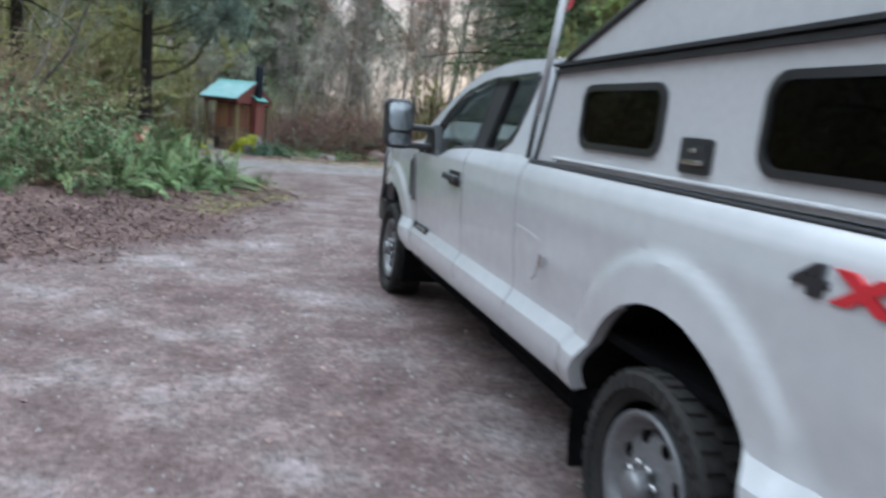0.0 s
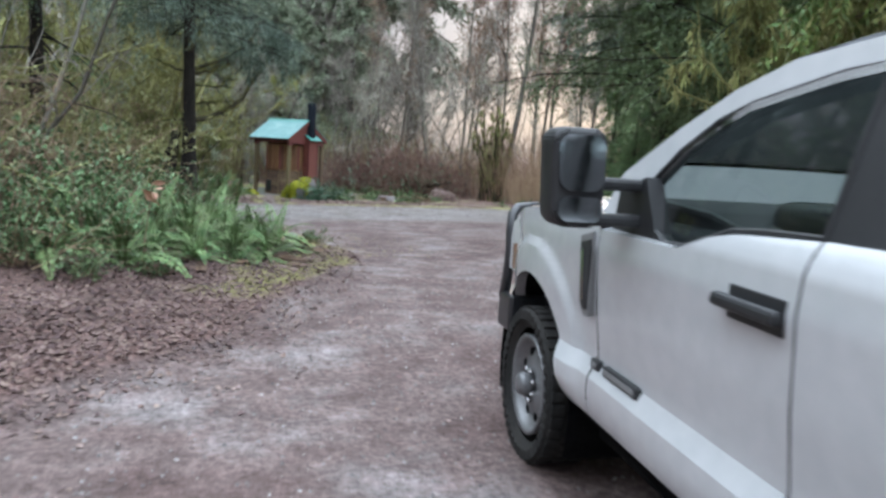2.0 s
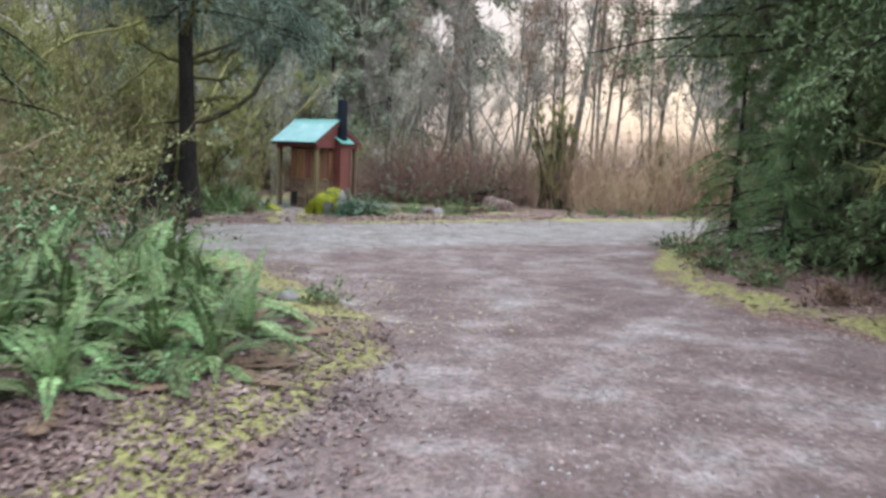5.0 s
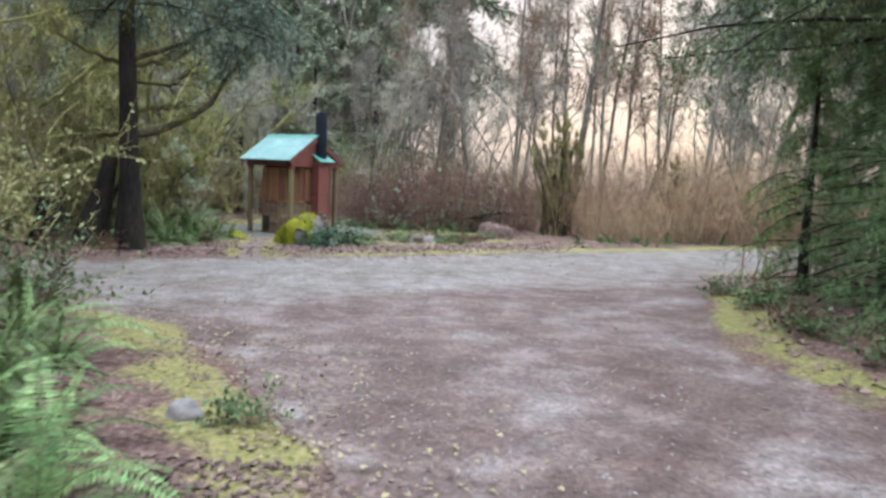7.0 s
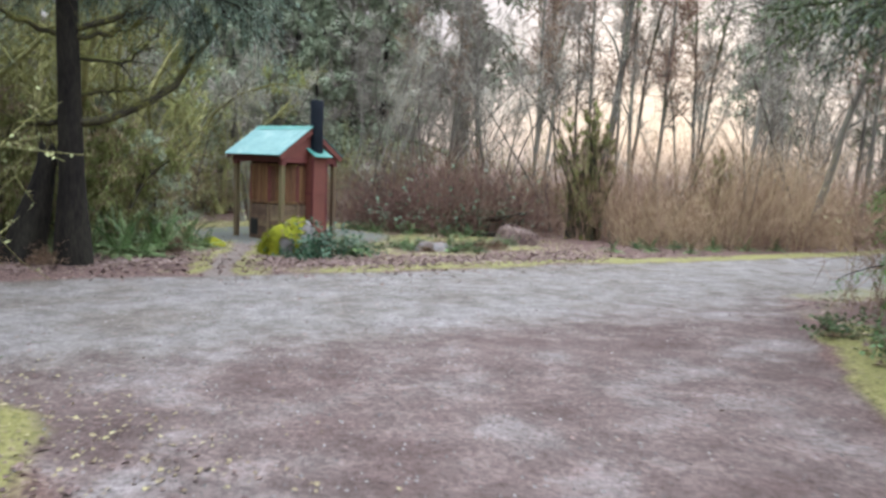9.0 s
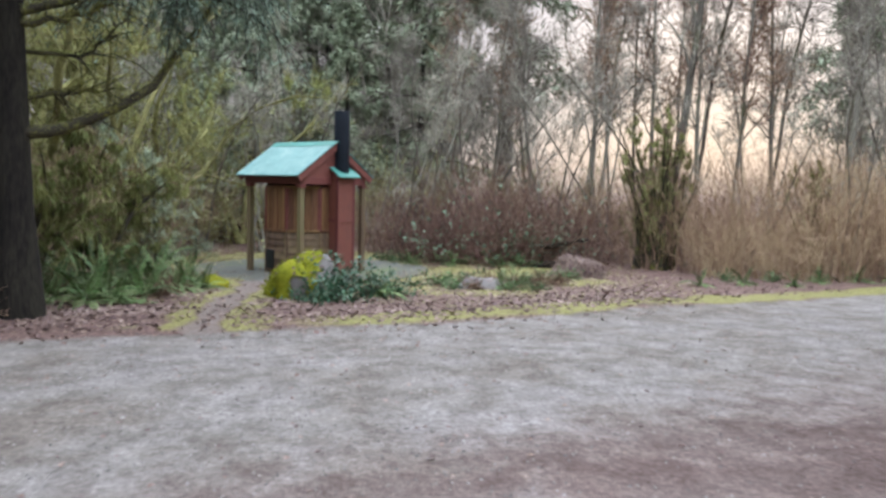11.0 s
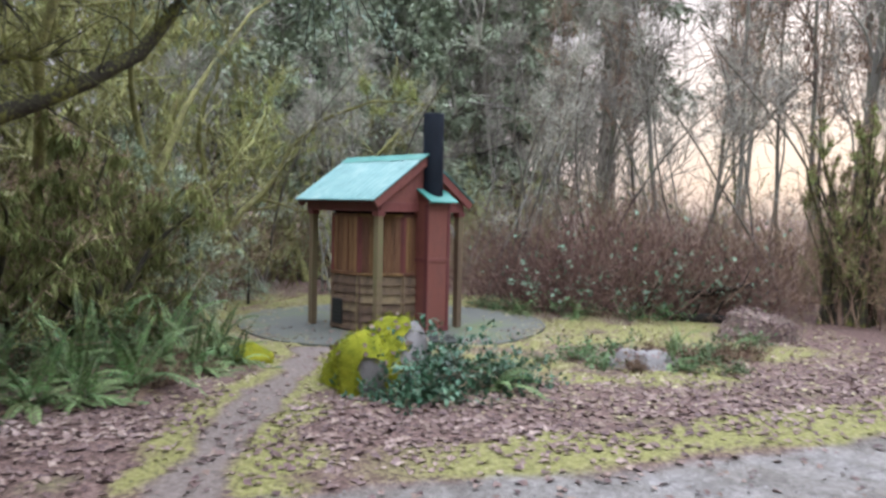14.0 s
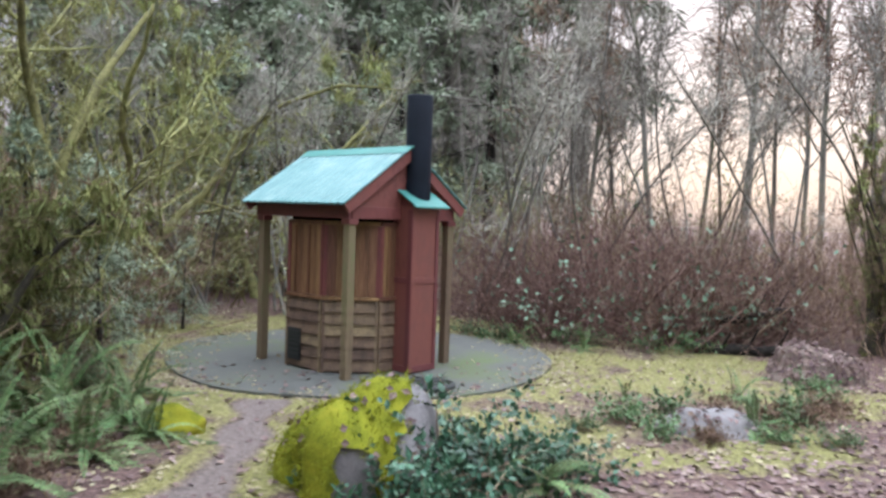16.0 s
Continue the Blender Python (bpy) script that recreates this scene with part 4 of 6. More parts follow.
    part("grille", box(-0.70, 0.70, 7.26, 7.34, 0.84, 1.15, 0.02), M["black"], t)
    part("tailgate", box(-0.93, 0.93, 0.52, 0.57, 0.62, 1.43, 0.012), M["paint"], t)
    part("rear_bumper", box(-0.98, 0.98, 0.36, 0.52, 0.50, 0.68, 0.03), M["chrome"], t)
    fb = bmesh.new()
    fvs = [fb.verts.new((x, y, 0.585)) for x, y in ((-0.985, 7.15), (-0.995, 7.36), (-0.90, 7.52), (-0.66, 7.62), (0.66, 7.62), (0.90, 7.52), (0.995, 7.36), (0.985, 7.15))]
    fe = bmesh.ops.extrude_face_region(fb, geom=[fb.faces.new(fvs)])
    for v in fe["geom"]:
        if isinstance(v, bmesh.types.BMVert):
            v.co.z = 0.80
    bmesh.ops.bevel(fb, geom=fb.edges[:], offset=0.02, segments=2, affect="EDGES", profile=0.5)
    part("front_bumper", fb, M["steel"], t, "black steel front bumper")
    part("tow_hook", tube_bm([(-0.9, 7.22, 0.59), (-0.9, 7.26, 0.54), (-0.9, 7.32, 0.52), (-0.9, 7.36, 0.58)], 0.02), M["steel"], t)
    # grille guard: upright hoops and cross bars
    for s in (-1, 1):
        hoop = [(s * 0.965, 7.36, 0.76), (s * 0.965, 7.31, 0.90), (s * 0.965, 7.285, 1.05), (s * 0.965, 7.30, 1.17), (s * 0.955, 7.33, 1.255), (s * 0.925, 7.35, 1.295), (s * 0.80, 7.40, 1.305), (s * 0.62, 7.50, 1.30)]
        part("guard_hoop", tube_bm(hoop, 0.032, 12), M["steel"], t, "black tubular steel guard hoop", smooth=True)
        part("guard_upright", box(s * 0.62 - 0.02, s * 0.62 + 0.02, 7.46, 7.58, 0.62, 1.31, 0.01), M["steel"], t)
    for zz in (0.92, 1.10, 1.30):
        part("guard_bar", tube_bm([(-0.62, 7.50, zz), (0.62, 7.50, zz)], 0.03, 12), M["steel"], t, smooth=True)
    # rail caps, filler latch and badge
    for s in (-1, 1):
        part("rail_cap", box(min(s * 0.90, s * 0.965), max(s * 0.90, s * 0.965), 0.58, 3.64, 1.432, 1.446, 0.006), M["black"], t, "black plastic bed rail cap")
    part("bed_latch", box(-1.018, -0.995, 3.22, 3.255, 0.97, 1.03, 0.005), M["chrome"], t, "small chrome latch on the bed side")
    part("latch_tail", tube_bm([(-1.015, 3.235, 0.97), (-1.02, 3.25, 0.93), (-1.02, 3.29, 0.90)], 0.006, 6), M["chrome"], t)
    part("scratch", tube_bm([(-1.004, 3.30, 1.09), (-1.004, 3.45, 1.11), (-1.004, 3.60, 1.115)], 0.0014, 5), M["trimgrey"], t)
    # badge: grey figure, red letter, grey figure
    for txt, yy, mt, lab in (("4", 1.61, M["steel"], "dark grey badge figure"), ("X", 1.455, M["red"], "red badge letter"), ("4", 1.29, M["steel"], "dark grey badge figure")):
        cu = bpy.data.curves.new("badge", "FONT")
        cu.body, cu.size, cu.extrude, cu.offset = txt, 0.15, 0.008, 0.010
        tmp = new("badge_tmp", cu)
        me = bpy.data.meshes.new_from_object(tmp.evaluated_get(bpy.context.evaluated_depsgraph_get()))
        bpy.data.objects.remove(tmp)
        me.materials.clear()
        me.materials.append(mt)
        ob = new("badge_letter", me)
        ob.parent = t
        ob.matrix_basis = Matrix.Translation((-1.004, yy, 1.265)) @ Matrix(((0, 0, -1, 0), (-1, 0, 0, 0), (0, 1, 0, 0), (0, 0, 0, 1))) @ Matrix.Diagonal((1.4, 0.70, 1, 1))
        tagged(ob, lab)
    # seats, dash and steering wheel inside
    for s in (-1, 1):
        st = part("front_seat", box(s * 0.42 - 0.24, s * 0.42 + 0.24, 4.45, 4.95, 0.85, 1.02, 0.06), M["seat"], t)
        part("seat_back", box(s * 0.42 - 0.24, s * 0.42 + 0.24, 4.33, 4.47, 1.0, 1.58, 0.05), M["seat"], st)
        part("headrest", box(s * 0.42 - 0.13, s * 0.42 + 0.13, 4.33, 4.43, 1.60, 1.78, 0.04), M["seat"], st)
    for s in (-1, 1):
        part("door_trim", box(min(s * 0.84, s * 0.90), max(s * 0.84, s * 0.90), 3.75, 5.85, 0.60, 1.385, 0.02), M["seat"], t, "dark grey inner door trim")
    part("dash_top", prism([(5.12, 1.40), (5.45, 1.455), (5.93, 1.475), (5.93, 1.36), (5.12, 1.20)], 1.6, pose(0.8, 0, 0, 0, 0, 90), 0.02), M["black"], t, "black moulded dashboard top")
    part("instrument_hood", box(-0.64, -0.20, 5.02, 5.34, 1.36, 1.515, 0.05), M["black"], t, smooth=True)
    part("inner_mirror", box(-0.12, 0.12, 5.16, 5.20, 1.68, 1.75, 0.015), M["black"], t)
    part("dashboard", box(-0.85, 0.85, 5.25, 5.75, 1.05, 1.40, 0.06), M["seat"], t)
    sw = [(0.19 * math.cos(a) - 0.42, 4.96 + 0.07 * math.sin(a), 1.42 + 0.18 * math.sin(a)) for a in np.linspace(0, 2 * math.pi, 25)]
    part("steering_wheel", tube_bm(sw, 0.017, 8), M["seat"], t, "grey steering wheel rim", smooth=True)
    part("rear_seat", box(-0.75, 0.75, 3.75, 4.05, 0.85, 1.5, 0.06), M["seat"], t)

    # camper shell
    c = thing("camper_shell", TX, 0, TZ, "light grey fibreglass camper shell with dark windows on the truck bed", "camper shell")
    XO = 0.93
    for s in (-1, 1):
        side = part("side_wall", plate([(0.60, 1.452), (3.61, 1.452), (3.47, 1.88), (0.60, 1.93)], s * (XO - 0.03), s * XO), M["shell"], c)
        part("side_rail", box(min(s * XO, s * (XO + 0.018)), max(s * XO, s * (XO + 0.018)), 0.6, 3.40, 1.468, 1.484, 0.006), M["shell"], side)
        up = part("pop_top_side", plate([(0.60, 1.955), (3.45, 1.905), (3.36, 1.95), (2.70, 2.16), (2.2, 2.24), (0.60, 2.26)], s * (XO - 0.04), s * (XO - 0.012)), M["shell"], c)
        for zz, h, o in ((0.0, 0.022, 0.022), (0.03, 0.016, 0.034)):
            part("seam_trim", plate([(0.60, 1.925 + zz), (3.48, 1.872 + zz), (3.48, 1.872 + zz + h), (0.60, 1.925 + zz + h)], s * (XO - 0.04), s * (XO + o)), M["black"], c, "black rubber seam trim")
        part("wedge_trim", tube_bm([(s * (XO - 0.01), 3.47, 1.90), (s * (XO - 0.01), 3.37, 1.955), (s * (XO - 0.01), 2.70, 2.168), (s * (XO - 0.01), 2.2, 2.25), (s * (XO - 0.01), 0.6, 2.27)], 0.016, 8), M["black"], c)
        for y0, y1, z0, z1, r, sk in ((2.47, 3.15, 1.54, 1.815, 0.075, -0.02), (0.90, 1.93, 1.53, 1.835, 0.085, -0.02)):
            o, i = rounded(y0, y1, z0, z1, r, sk), rounded(y0 + 0.028, y1 - 0.028, z0 + 0.028, z1 - 0.028, r - 0.02, sk)
            wf = part("window_frame", band(o, i, s * (XO - 0.005), s * (XO + 0.014)), M["steel"], c, "black window frame with rounded corners")
            part("pane", plate(i, s * (XO + 0.001), s * (XO + 0.006)), M["darkglass"], wf)
            # black sheet on the solid wall stands in for the dark inside
            part("window_liner", plate(o, s * (XO - 0.001), s * (XO + 0.0005)), M["shadeblack"], wf)
        if s < 0:
            hb = part("access_hatch", plate(rounded(2.15, 2.33, 1.505, 1.625, 0.015, -0.02), s * (XO - 0.001), s * (XO + 0.012)), M["steel"], c, "dark utility inlet with chrome flap")
            part("hatch_face", plate(rounded(2.172, 2.308, 1.528, 1.61, 0.012, -0.02), s * (XO + 0.011), s * (XO + 0.016)), M["black"], hb)
            part("hatch_lip", box(s * (XO + 0.026), s * (XO + 0.012), 2.18, 2.30, 1.535, 1.553, 0.004), M["chrome"], hb)
            part("hatch_knob", box(s * (XO + 0.026), s * (XO + 0.012), 2.225, 2.255, 1.575, 1.59, 0.004), M["chrome"], hb)
    part("front_wall", plate([(3.57, 1.452), (3.60, 1.452), (3.46, 1.88), (3.43, 1.88)], -XO + 0.035, XO - 0.035), M["shell"], c)
    part("rear_wall", box(-XO + 0.035, XO - 0.035, 0.60, 0.63, 1.452, 2.2), M["shell"], c)
    part("lid_top", loft([[(-XO + 0.02, y, z), (XO - 0.02, y, z)] for y, z in ((0.60, 2.262), (2.2, 2.243), (2.70, 2.163), (3.36, 1.953), (3.45, 1.905))]), M["shell"], c)
    part("corner_seal", tube_bm([(-XO - 0.004, 3.62, 1.455), (-XO - 0.004, 3.48, 1.88)], 0.010, 8), M["black"], c)

    # loose pole strapped upright at the front corner
    p = thing("awning_pole", TX - 0.965, 0, TZ, "slim pale grey pole standing at the corner of the camper shell", "pole")
    part("tube", tube_bm([(0, 3.60, 1.68), (0, 3.42, 2.32)], 0.017, 10), M["shell"], p, smooth=True)
    part("lower_tube", tube_bm([(0, 3.66, 1.455), (0, 3.60, 1.70)], 0.013, 10), M["black"], p, smooth=True)
    part("pennant", plate([(3.40, 2.18), (3.46, 2.16), (3.37, 2.32)], 0.02, 0.026), M["red"], p, "faded red strap end")


truck()


# ---- plants ----
def bare_tree(name, seed, height, radius, limbs, twigs, mt, tw_mt, lean=(0, 0), crown=0.35, spread=0.55, limb_len=0.35, up=0.25, label="", wiggle=0.05, stems=1, third=0, fan=0.28, moss=0, moss_mt=None, strand=0.3):
    rs = np.random.RandomState(seed)
    e = new(name)
    P0 = np.c_[rs.normal(0, 0.12 * (stems > 1), (stems, 2)), np.full(stems, -0.1)]
    D0 = np.c_[np.full(stems, lean[0]) + rs.normal(0, fan * (stems > 1), stems), np.full(stems, lean[1]) + rs.normal(0, fan * (stems > 1), stems), np.ones(stems)]
    T = grow(rs, P0, D0, height * rs.uniform(0.8, 1, stems), 14, wiggle, 0.04)
    f = np.linspace(0, 1, 14)
    R = radius * (1 - 0.88 * f) * (1 + 0.5 * np.exp(-f * 25))
    for k in range(stems):
        v, fc = tubes(T[k:k + 1], R[None], 9)
        link("trunk", v, fc, mt, e, smooth=True)
    Q, D, i, ff = sprout(rs, T, limbs, crown, 0.97, spread, up)
    L = height * limb_len * rs.uniform(0.5, 1.1, limbs) * (1.15 - ff)
    P1 = grow(rs, Q, D, L, 8, 0.16, 0.05)
    r1 = radius * 0.42 * (1 - 0.8 * ff)[:, None] * np.linspace(1, 0.25, 8)
    a = tubes(P1, r1, 5)
    Q, D, i2, f2 = sprout(rs, P1, twigs, 0.15, 1.0, 0.6, 0.12)
    P2 = grow(rs, Q, D, L[i2] * rs.uniform(0.2, 0.5, twigs), 5, 0.2, 0.05)
    r2 = np.maximum(r1[i2, 0] * 0.4, 0.007)[:, None] * np.linspace(1, 0.3, 5)
    b = tubes(P2, r2, 3)
    link("branchwork", a[0], a[1], mt, e, smooth=True, kind="stuff")
    fine = [b]
    if third:
        Q, D, i3, f3 = sprout(rs, P2, third, 0.1, 1.0, 0.6, 0.1)
        P3 = grow(rs, Q, D, rs.uniform(0.2, 0.65, third) * height / 9, 3, 0.25, 0.03)
        fine.append(tubes(P3, np.tile(np.array([0.008, 0.006, 0.004]) * max(1, height / 9), (third, 1)), 3))
    v, fc = merge(*fine)
    link("twig_mass", v, fc, tw_mt, e, kind="stuff")
    if moss:
        Q, D, i, g = sprout(rs, np.concatenate([P1, np.repeat(P2, 2, 1)[:, :8]]), moss, 0.05, 1.0, 0.5, 0.0)
        D = unit(np.c_[rs.normal(0, 0.45, (moss, 2)), np.full(moss, -1.0)])
        v, fc = blades(Q + rs.normal(0, 0.02, (moss, 3)), D, rs.normal(0, 1, (moss, 3)), rs.uniform(0.25, 1.2, moss) * strand, rs.uniform(0.012, 0.03, moss))
        link("hanging_moss", v, fc, moss_mt, e, "hanging yellow-green moss", kind="stuff")
    tagged(e, label or "bare slender alder tree with grey bark in winter", "tree")
    return e


def conifer(name, seed, height, radius, limbs, sprays, per, mt, reach=3.0, base=0.12, droop=-0.10, blade=(0.16, 0.04), label="", bark=None, hang=0.5):
    rs = np.random.RandomState(seed)
    e = new(name)
    T = grow(rs, np.array([[0, 0, -0.15]]), np.array([[0, 0, 1.0]]), np.array([height]), 12, 0.012, 0.05)
    f = np.linspace(0, 1, 12)
    v, fc = tubes(T, (radius * (1 - 0.9 * f) * (1 + 0.6 * np.exp(-f * 30)))[None], 12)
    link("trunk", v, fc, bark or M["bark"], e, smooth=True)
    ff = np.sort(rs.uniform(base, 0.98, limbs))
    az = rs.uniform(0, 2 * np.pi, limbs)
    C = np.stack([np.interp(ff, f, T[0, :, k]) for k in range(3)], -1)
    D = np.c_[np.cos(az), np.sin(az), rs.normal(0.12, 0.15, limbs)]
    L = reach * (1.08 - ff) ** 0.8 * rs.uniform(0.55, 1.1, limbs)
    P1 = grow(rs, C, D, L, 8, 0.07, droop)
    v, fc = tubes(P1, (radius * 0.2 * (1.1 - ff))[:, None] * np.linspace(1, 0.2, 8), 5)
    link("branchwork", v, fc, bark or M["bark"], e, smooth=True, kind="stuff")
    Q, D, i, g = sprout(rs, P1, sprays, 0.18, 1.0, 0.55, -hang * 0.4)
    LS = rs.uniform(0.35, 0.8, sprays) * reach * 0.28
    P2 = grow(rs, Q, D, LS, 4, 0.12, -hang * 0.35)
    Q, D, i2, g2 = sprout(rs, P2, sprays * per, 0.05, 1.0, 0.55, -0.1)
    n = sprays * per
    N = unit(rs.normal(0, 0.6, (n, 3)) + np.array([0, 0, 1.0]))
    lf = blades(Q, D, N, rs.uniform(0.6, 1.2, n) * blade[0], rs.uniform(0.6, 1.2, n) * blade[1])
    link("crown", lf[0], lf[1], mt, e, "drooping sprays of evergreen needles", kind="stuff")
    tagged(e, label or "tall dark evergreen conifer with drooping boughs", "tree")
    return e


def fern(seed, size, fronds=22, pairs=34):
    """Arching fronds with separate narrow leaflets, some dead brown ones hanging at the base."""
    rs = np.random.RandomState(seed)
    e = new("sword_fern")
    dead = 4
    n = fronds + dead
    az = np.arange(n) * 2.399 + rs.normal(0, 0.3, n)
    el = np.where(np.arange(n) < fronds, rs.uniform(0.65, 1.45, n), rs.uniform(0.1, 0.35, n))
    D = np.c_[np.cos(az) * np.cos(el), np.sin(az) * np.cos(el), np.sin(el)]
    L = size * rs.uniform(0.55, 1.12, n)
    k = 14
    P = grow(rs, np.c_[rs.normal(0, 0.04, (n, 2)), np.zeros(n)], D, L, k, 0.035, -0.15)
    P[:, :, 2] = np.maximum(P[:, :, 2], 0.02)
    t = np.linspace(0.12, 0.99, pairs)
    i = np.minimum((t * (k - 1)).astype(int), k - 2)
    w = (t * (k - 1) - i)[:, None]
    wid = np.interp(t, [0.1, 0.3, 0.6, 1.0], [0.075, 0.115, 0.10, 0.012])
    for q in range(n):
        C = P[q, i] * (1 - w) + P[q, i + 1] * w
        T = unit(P[q, i + 1] - P[q, i])
        S = unit(np.cross(T, np.array([0, 0, 1.0]) + rs.normal(0, 0.25, 3)))
        N = np.cross(S, T)
        bits = [tubes(P[q:q + 1], np.full((1, k), 0.0045) * np.linspace(1.2, 0.3, k), 3)]
        for sgn in (-1, 1):
            bits.append(blades(C, unit(sgn * S + 0.28 * T - rs.uniform(0.1, 0.45, (pairs, 1)) * N), N, L[q] * wid * rs.uniform(0.8, 1.12, pairs), np.full(pairs, L[q] / pairs * 0.9)))
        v, f = merge(*bits)
        if q < fronds:
            link("frond", v, f, M["fern"], e)
        else:
            link("dead_frond", v, f, M["deadfrond"], e, "withered brown frond")
    tagged(e, "green sword fern with arching fronds", "fern")
    return e


def shrub(name, seed, size, stems, leaves, mt, tw, leaf=(0.06, 0.035), label="", category="shrub", flat=0.7, droop=-0.03):
    rs = np.random.RandomState(seed)
    e = new(name)
    az = rs.uniform(0, 2 * np.pi, stems)
    el = rs.uniform(0.4, 1.4, stems)
    D = np.c_[np.cos(az) * np.cos(el), np.sin(az) * np.cos(el), np.sin(el) * flat]
    P = grow(rs, np.c_[rs.normal(0, size * 0.15, (stems, 2)), np.zeros(stems)], D, size * rs.uniform(0.5, 1.15, stems), 7, 0.16, droop)
    P[:, :, 2] = np.maximum(P[:, :, 2], 0.02)
    v, f = tubes(P, np.full((stems, 7), 0.007) * np.linspace(1.2, 0.3, 7) * max(size, 0.6), 3)
    link("stem_tangle", v, f, tw, e, kind="stuff")
    Q, D, i, g = sprout(rs, P, leaves, 0.2, 1.0, 0.7, 0.15)
    N = unit(rs.normal(0, 0.45, (leaves, 3)) + np.array([0, 0, 1.0]))
    v, f = blades(Q + rs.normal(0, 0.03 * size, (leaves, 3)), D, N, rs.uniform(0.5, 1.25, leaves) * leaf[0], rs.uniform(0.6, 1.2, leaves) * leaf[1], 0.12)
    link("foliage", v, f, mt, e, kind="stuff")
    tagged(e, label, category)
    return e


def thicket(name, seed, height, width, stems, side, mt, label, lean=0.18, thick=0.006, jit=0.12, tufts=0, tuft_mt=None, tuft=(0.09, 0.04)):
    rs = np.random.RandomState(seed)
    e = new(name)
    P0 = np.c_[rs.uniform(-width / 2, width / 2, (stems, 2)), np.full(stems, -0.03)]
    D = np.c_[rs.normal(0, lean, (stems, 2)), np.ones(stems)]
    H = height * rs.uniform(0.45, 1.05, stems)
    P = grow(rs, P0, D, H, 6, jit, -0.03)
    a = tubes(P, np.full((stems, 6), thick) * np.linspace(1.2, 0.3, 6), 3)
    Q, D, i, g = sprout(rs, P, side, 0.25, 1.0, 0.5, 0.1)
    P2 = grow(rs, Q, D, H[i] * rs.uniform(0.12, 0.38, side), 3, 0.16, 0.0)
    b = tubes(P2, np.full((side, 3), thick * 0.6) * np.linspace(1.2, 0.5, 3), 3)
    v, f = merge(a, b)
    link("cane_tangle", v, f, mt, e, kind="stuff")
    if tufts:
        Q, D, i, g = sprout(rs, P2, tufts, 0.0, 1.0, 0.7, 0.0)
        v, f = blades(Q, D, rs.normal(0, 1, (tufts, 3)), rs.uniform(0.5, 1.3, tufts) * tuft[0], rs.uniform(0.5, 1.3, tufts) * tuft[1])
        link("foliage", v, f, tuft_mt, e, kind="stuff")
    tagged(e, label, "brush")
    return e


def spread_out(proto, spots, group, rs, lo=0.8, hi=1.2, tilt=0.0, sink=0.0, more=()):
    """The first spot takes the thing itself, the others its copies."""
    for k, spot in enumerate(list(spots) + list(more)):
        if k == len(spots):
            rs = np.random.RandomState(19)
        x, y = spot[0], spot[1]
        s = spot[2] if len(spot) > 2 else rs.uniform(lo, hi)
        m = pose(x, y, float(ground_at(x, y)) - sink, rs.normal(0, tilt), rs.normal(0, tilt), rs.uniform(0, 360)) @ Matrix.Scale(s, 4)
        if k == 0:
            proto.matrix_basis = m
        else:
            copy_thing(proto, m)
    tagged(proto, group=group)


rs = np.random.RandomState(11)
# the big spruce beside the road, bare dark limbs low down
big = conifer("spruce_tree", 21, 17, 0.21, 95, 4600, 13, M["greyneedle"], reach=4.1, base=0.30, droop=-0.08, blade=(0.15, 0.03), hang=0.8, label="tall spruce with dark trunk and bare mossy lower limbs")
big.matrix_basis = pose(-2.75, 26.35, -0.3)
limb_paths = [
    ([(0.1, 0, 2.3), (0.62, 0.35, 2.42), (1.24, 0.75, 2.84), (1.77, 1.33, 3.64), (2.15, 1.75, 4.5), (2.5, 2.1, 5.4)], 0.085),
    ([(0.1, 0, 3.75), (0.9, 0.5, 4.1), (1.5, 0.8, 4.6), (1.9, 1.0, 5.3)], 0.06),
    ([(0.1, 0, 3.62), (0.7, 0.15, 3.75), (1.2, 0.3, 4.05)], 0.045),
    ([(0.1, 0.1, 3.3), (0.8, 0.2, 3.3), (1.3, 0.2, 3.75)], 0.03),
    ([(0.1, 0.1, 2.72), (0.5, 0.3, 2.82), (1.0, 0.4, 2.9)], 0.04),
    ([(-0.1, 0, 2.32), (-0.4, -0.06, 2.26), (-0.78, -0.1, 2.25)], 0.07),
    ([(-0.1, 0, 3.6), (-0.9, -0.3, 3.9), (-1.7, -0.4, 4.4)], 0.045),
    ([(-0.1, 0, 4.2), (0.2, -0.9, 4.45), (0.5, -1.7, 4.9)], 0.045),
]
for pts, r in limb_paths:
    P = np.array([[np.interp(np.linspace(0, 1, 12), np.linspace(0, 1, len(pts)), [p[k] for p in pts]) for k in range(3)]]).transpose(0, 2, 1)
    P[:, 1:-1] += rs.normal(0, 0.025, P[:, 1:-1].shape)
    Q, D, i, g = sprout(rs, P, 26, 0.25, 1.0, 0.6, 0.05)
    P2 = grow(rs, Q, D, rs.uniform(0.25, 0.8, 26), 5, 0.2, -0.02)
    v, f = merge(tubes(P, r * np.linspace(1, 0.35, 12)[None], 8), tubes(P2, np.full((26, 5), 0.009) * np.linspace(1, 0.3, 5), 4))
    limb = link("mossy_limb", v, f, M["limb"], big, "bare limb coated in yellow-green moss", smooth=True)
    Q, D, i, g = sprout(rs, P, 900, 0.0, 0.85, 0.5, 0.0)
    Q = Q + np.c_[rs.normal(0, 0.4 * r, (900, 2)), np.full(900, 0.7) * r * (1 - 0.6 * g)]
    v, f = blades(Q, unit(rs.normal(0, 0.6, (900, 3)) + np.array([0, 0, 0.6])), rs.normal(0, 1, (900, 3)), rs.uniform(0.02, 0.06, 900), rs.uniform(0.01, 0.02, 900))
    link("moss_cover", v, f, M["hangmoss"], limb, "yellow-green moss", kind="stuff")

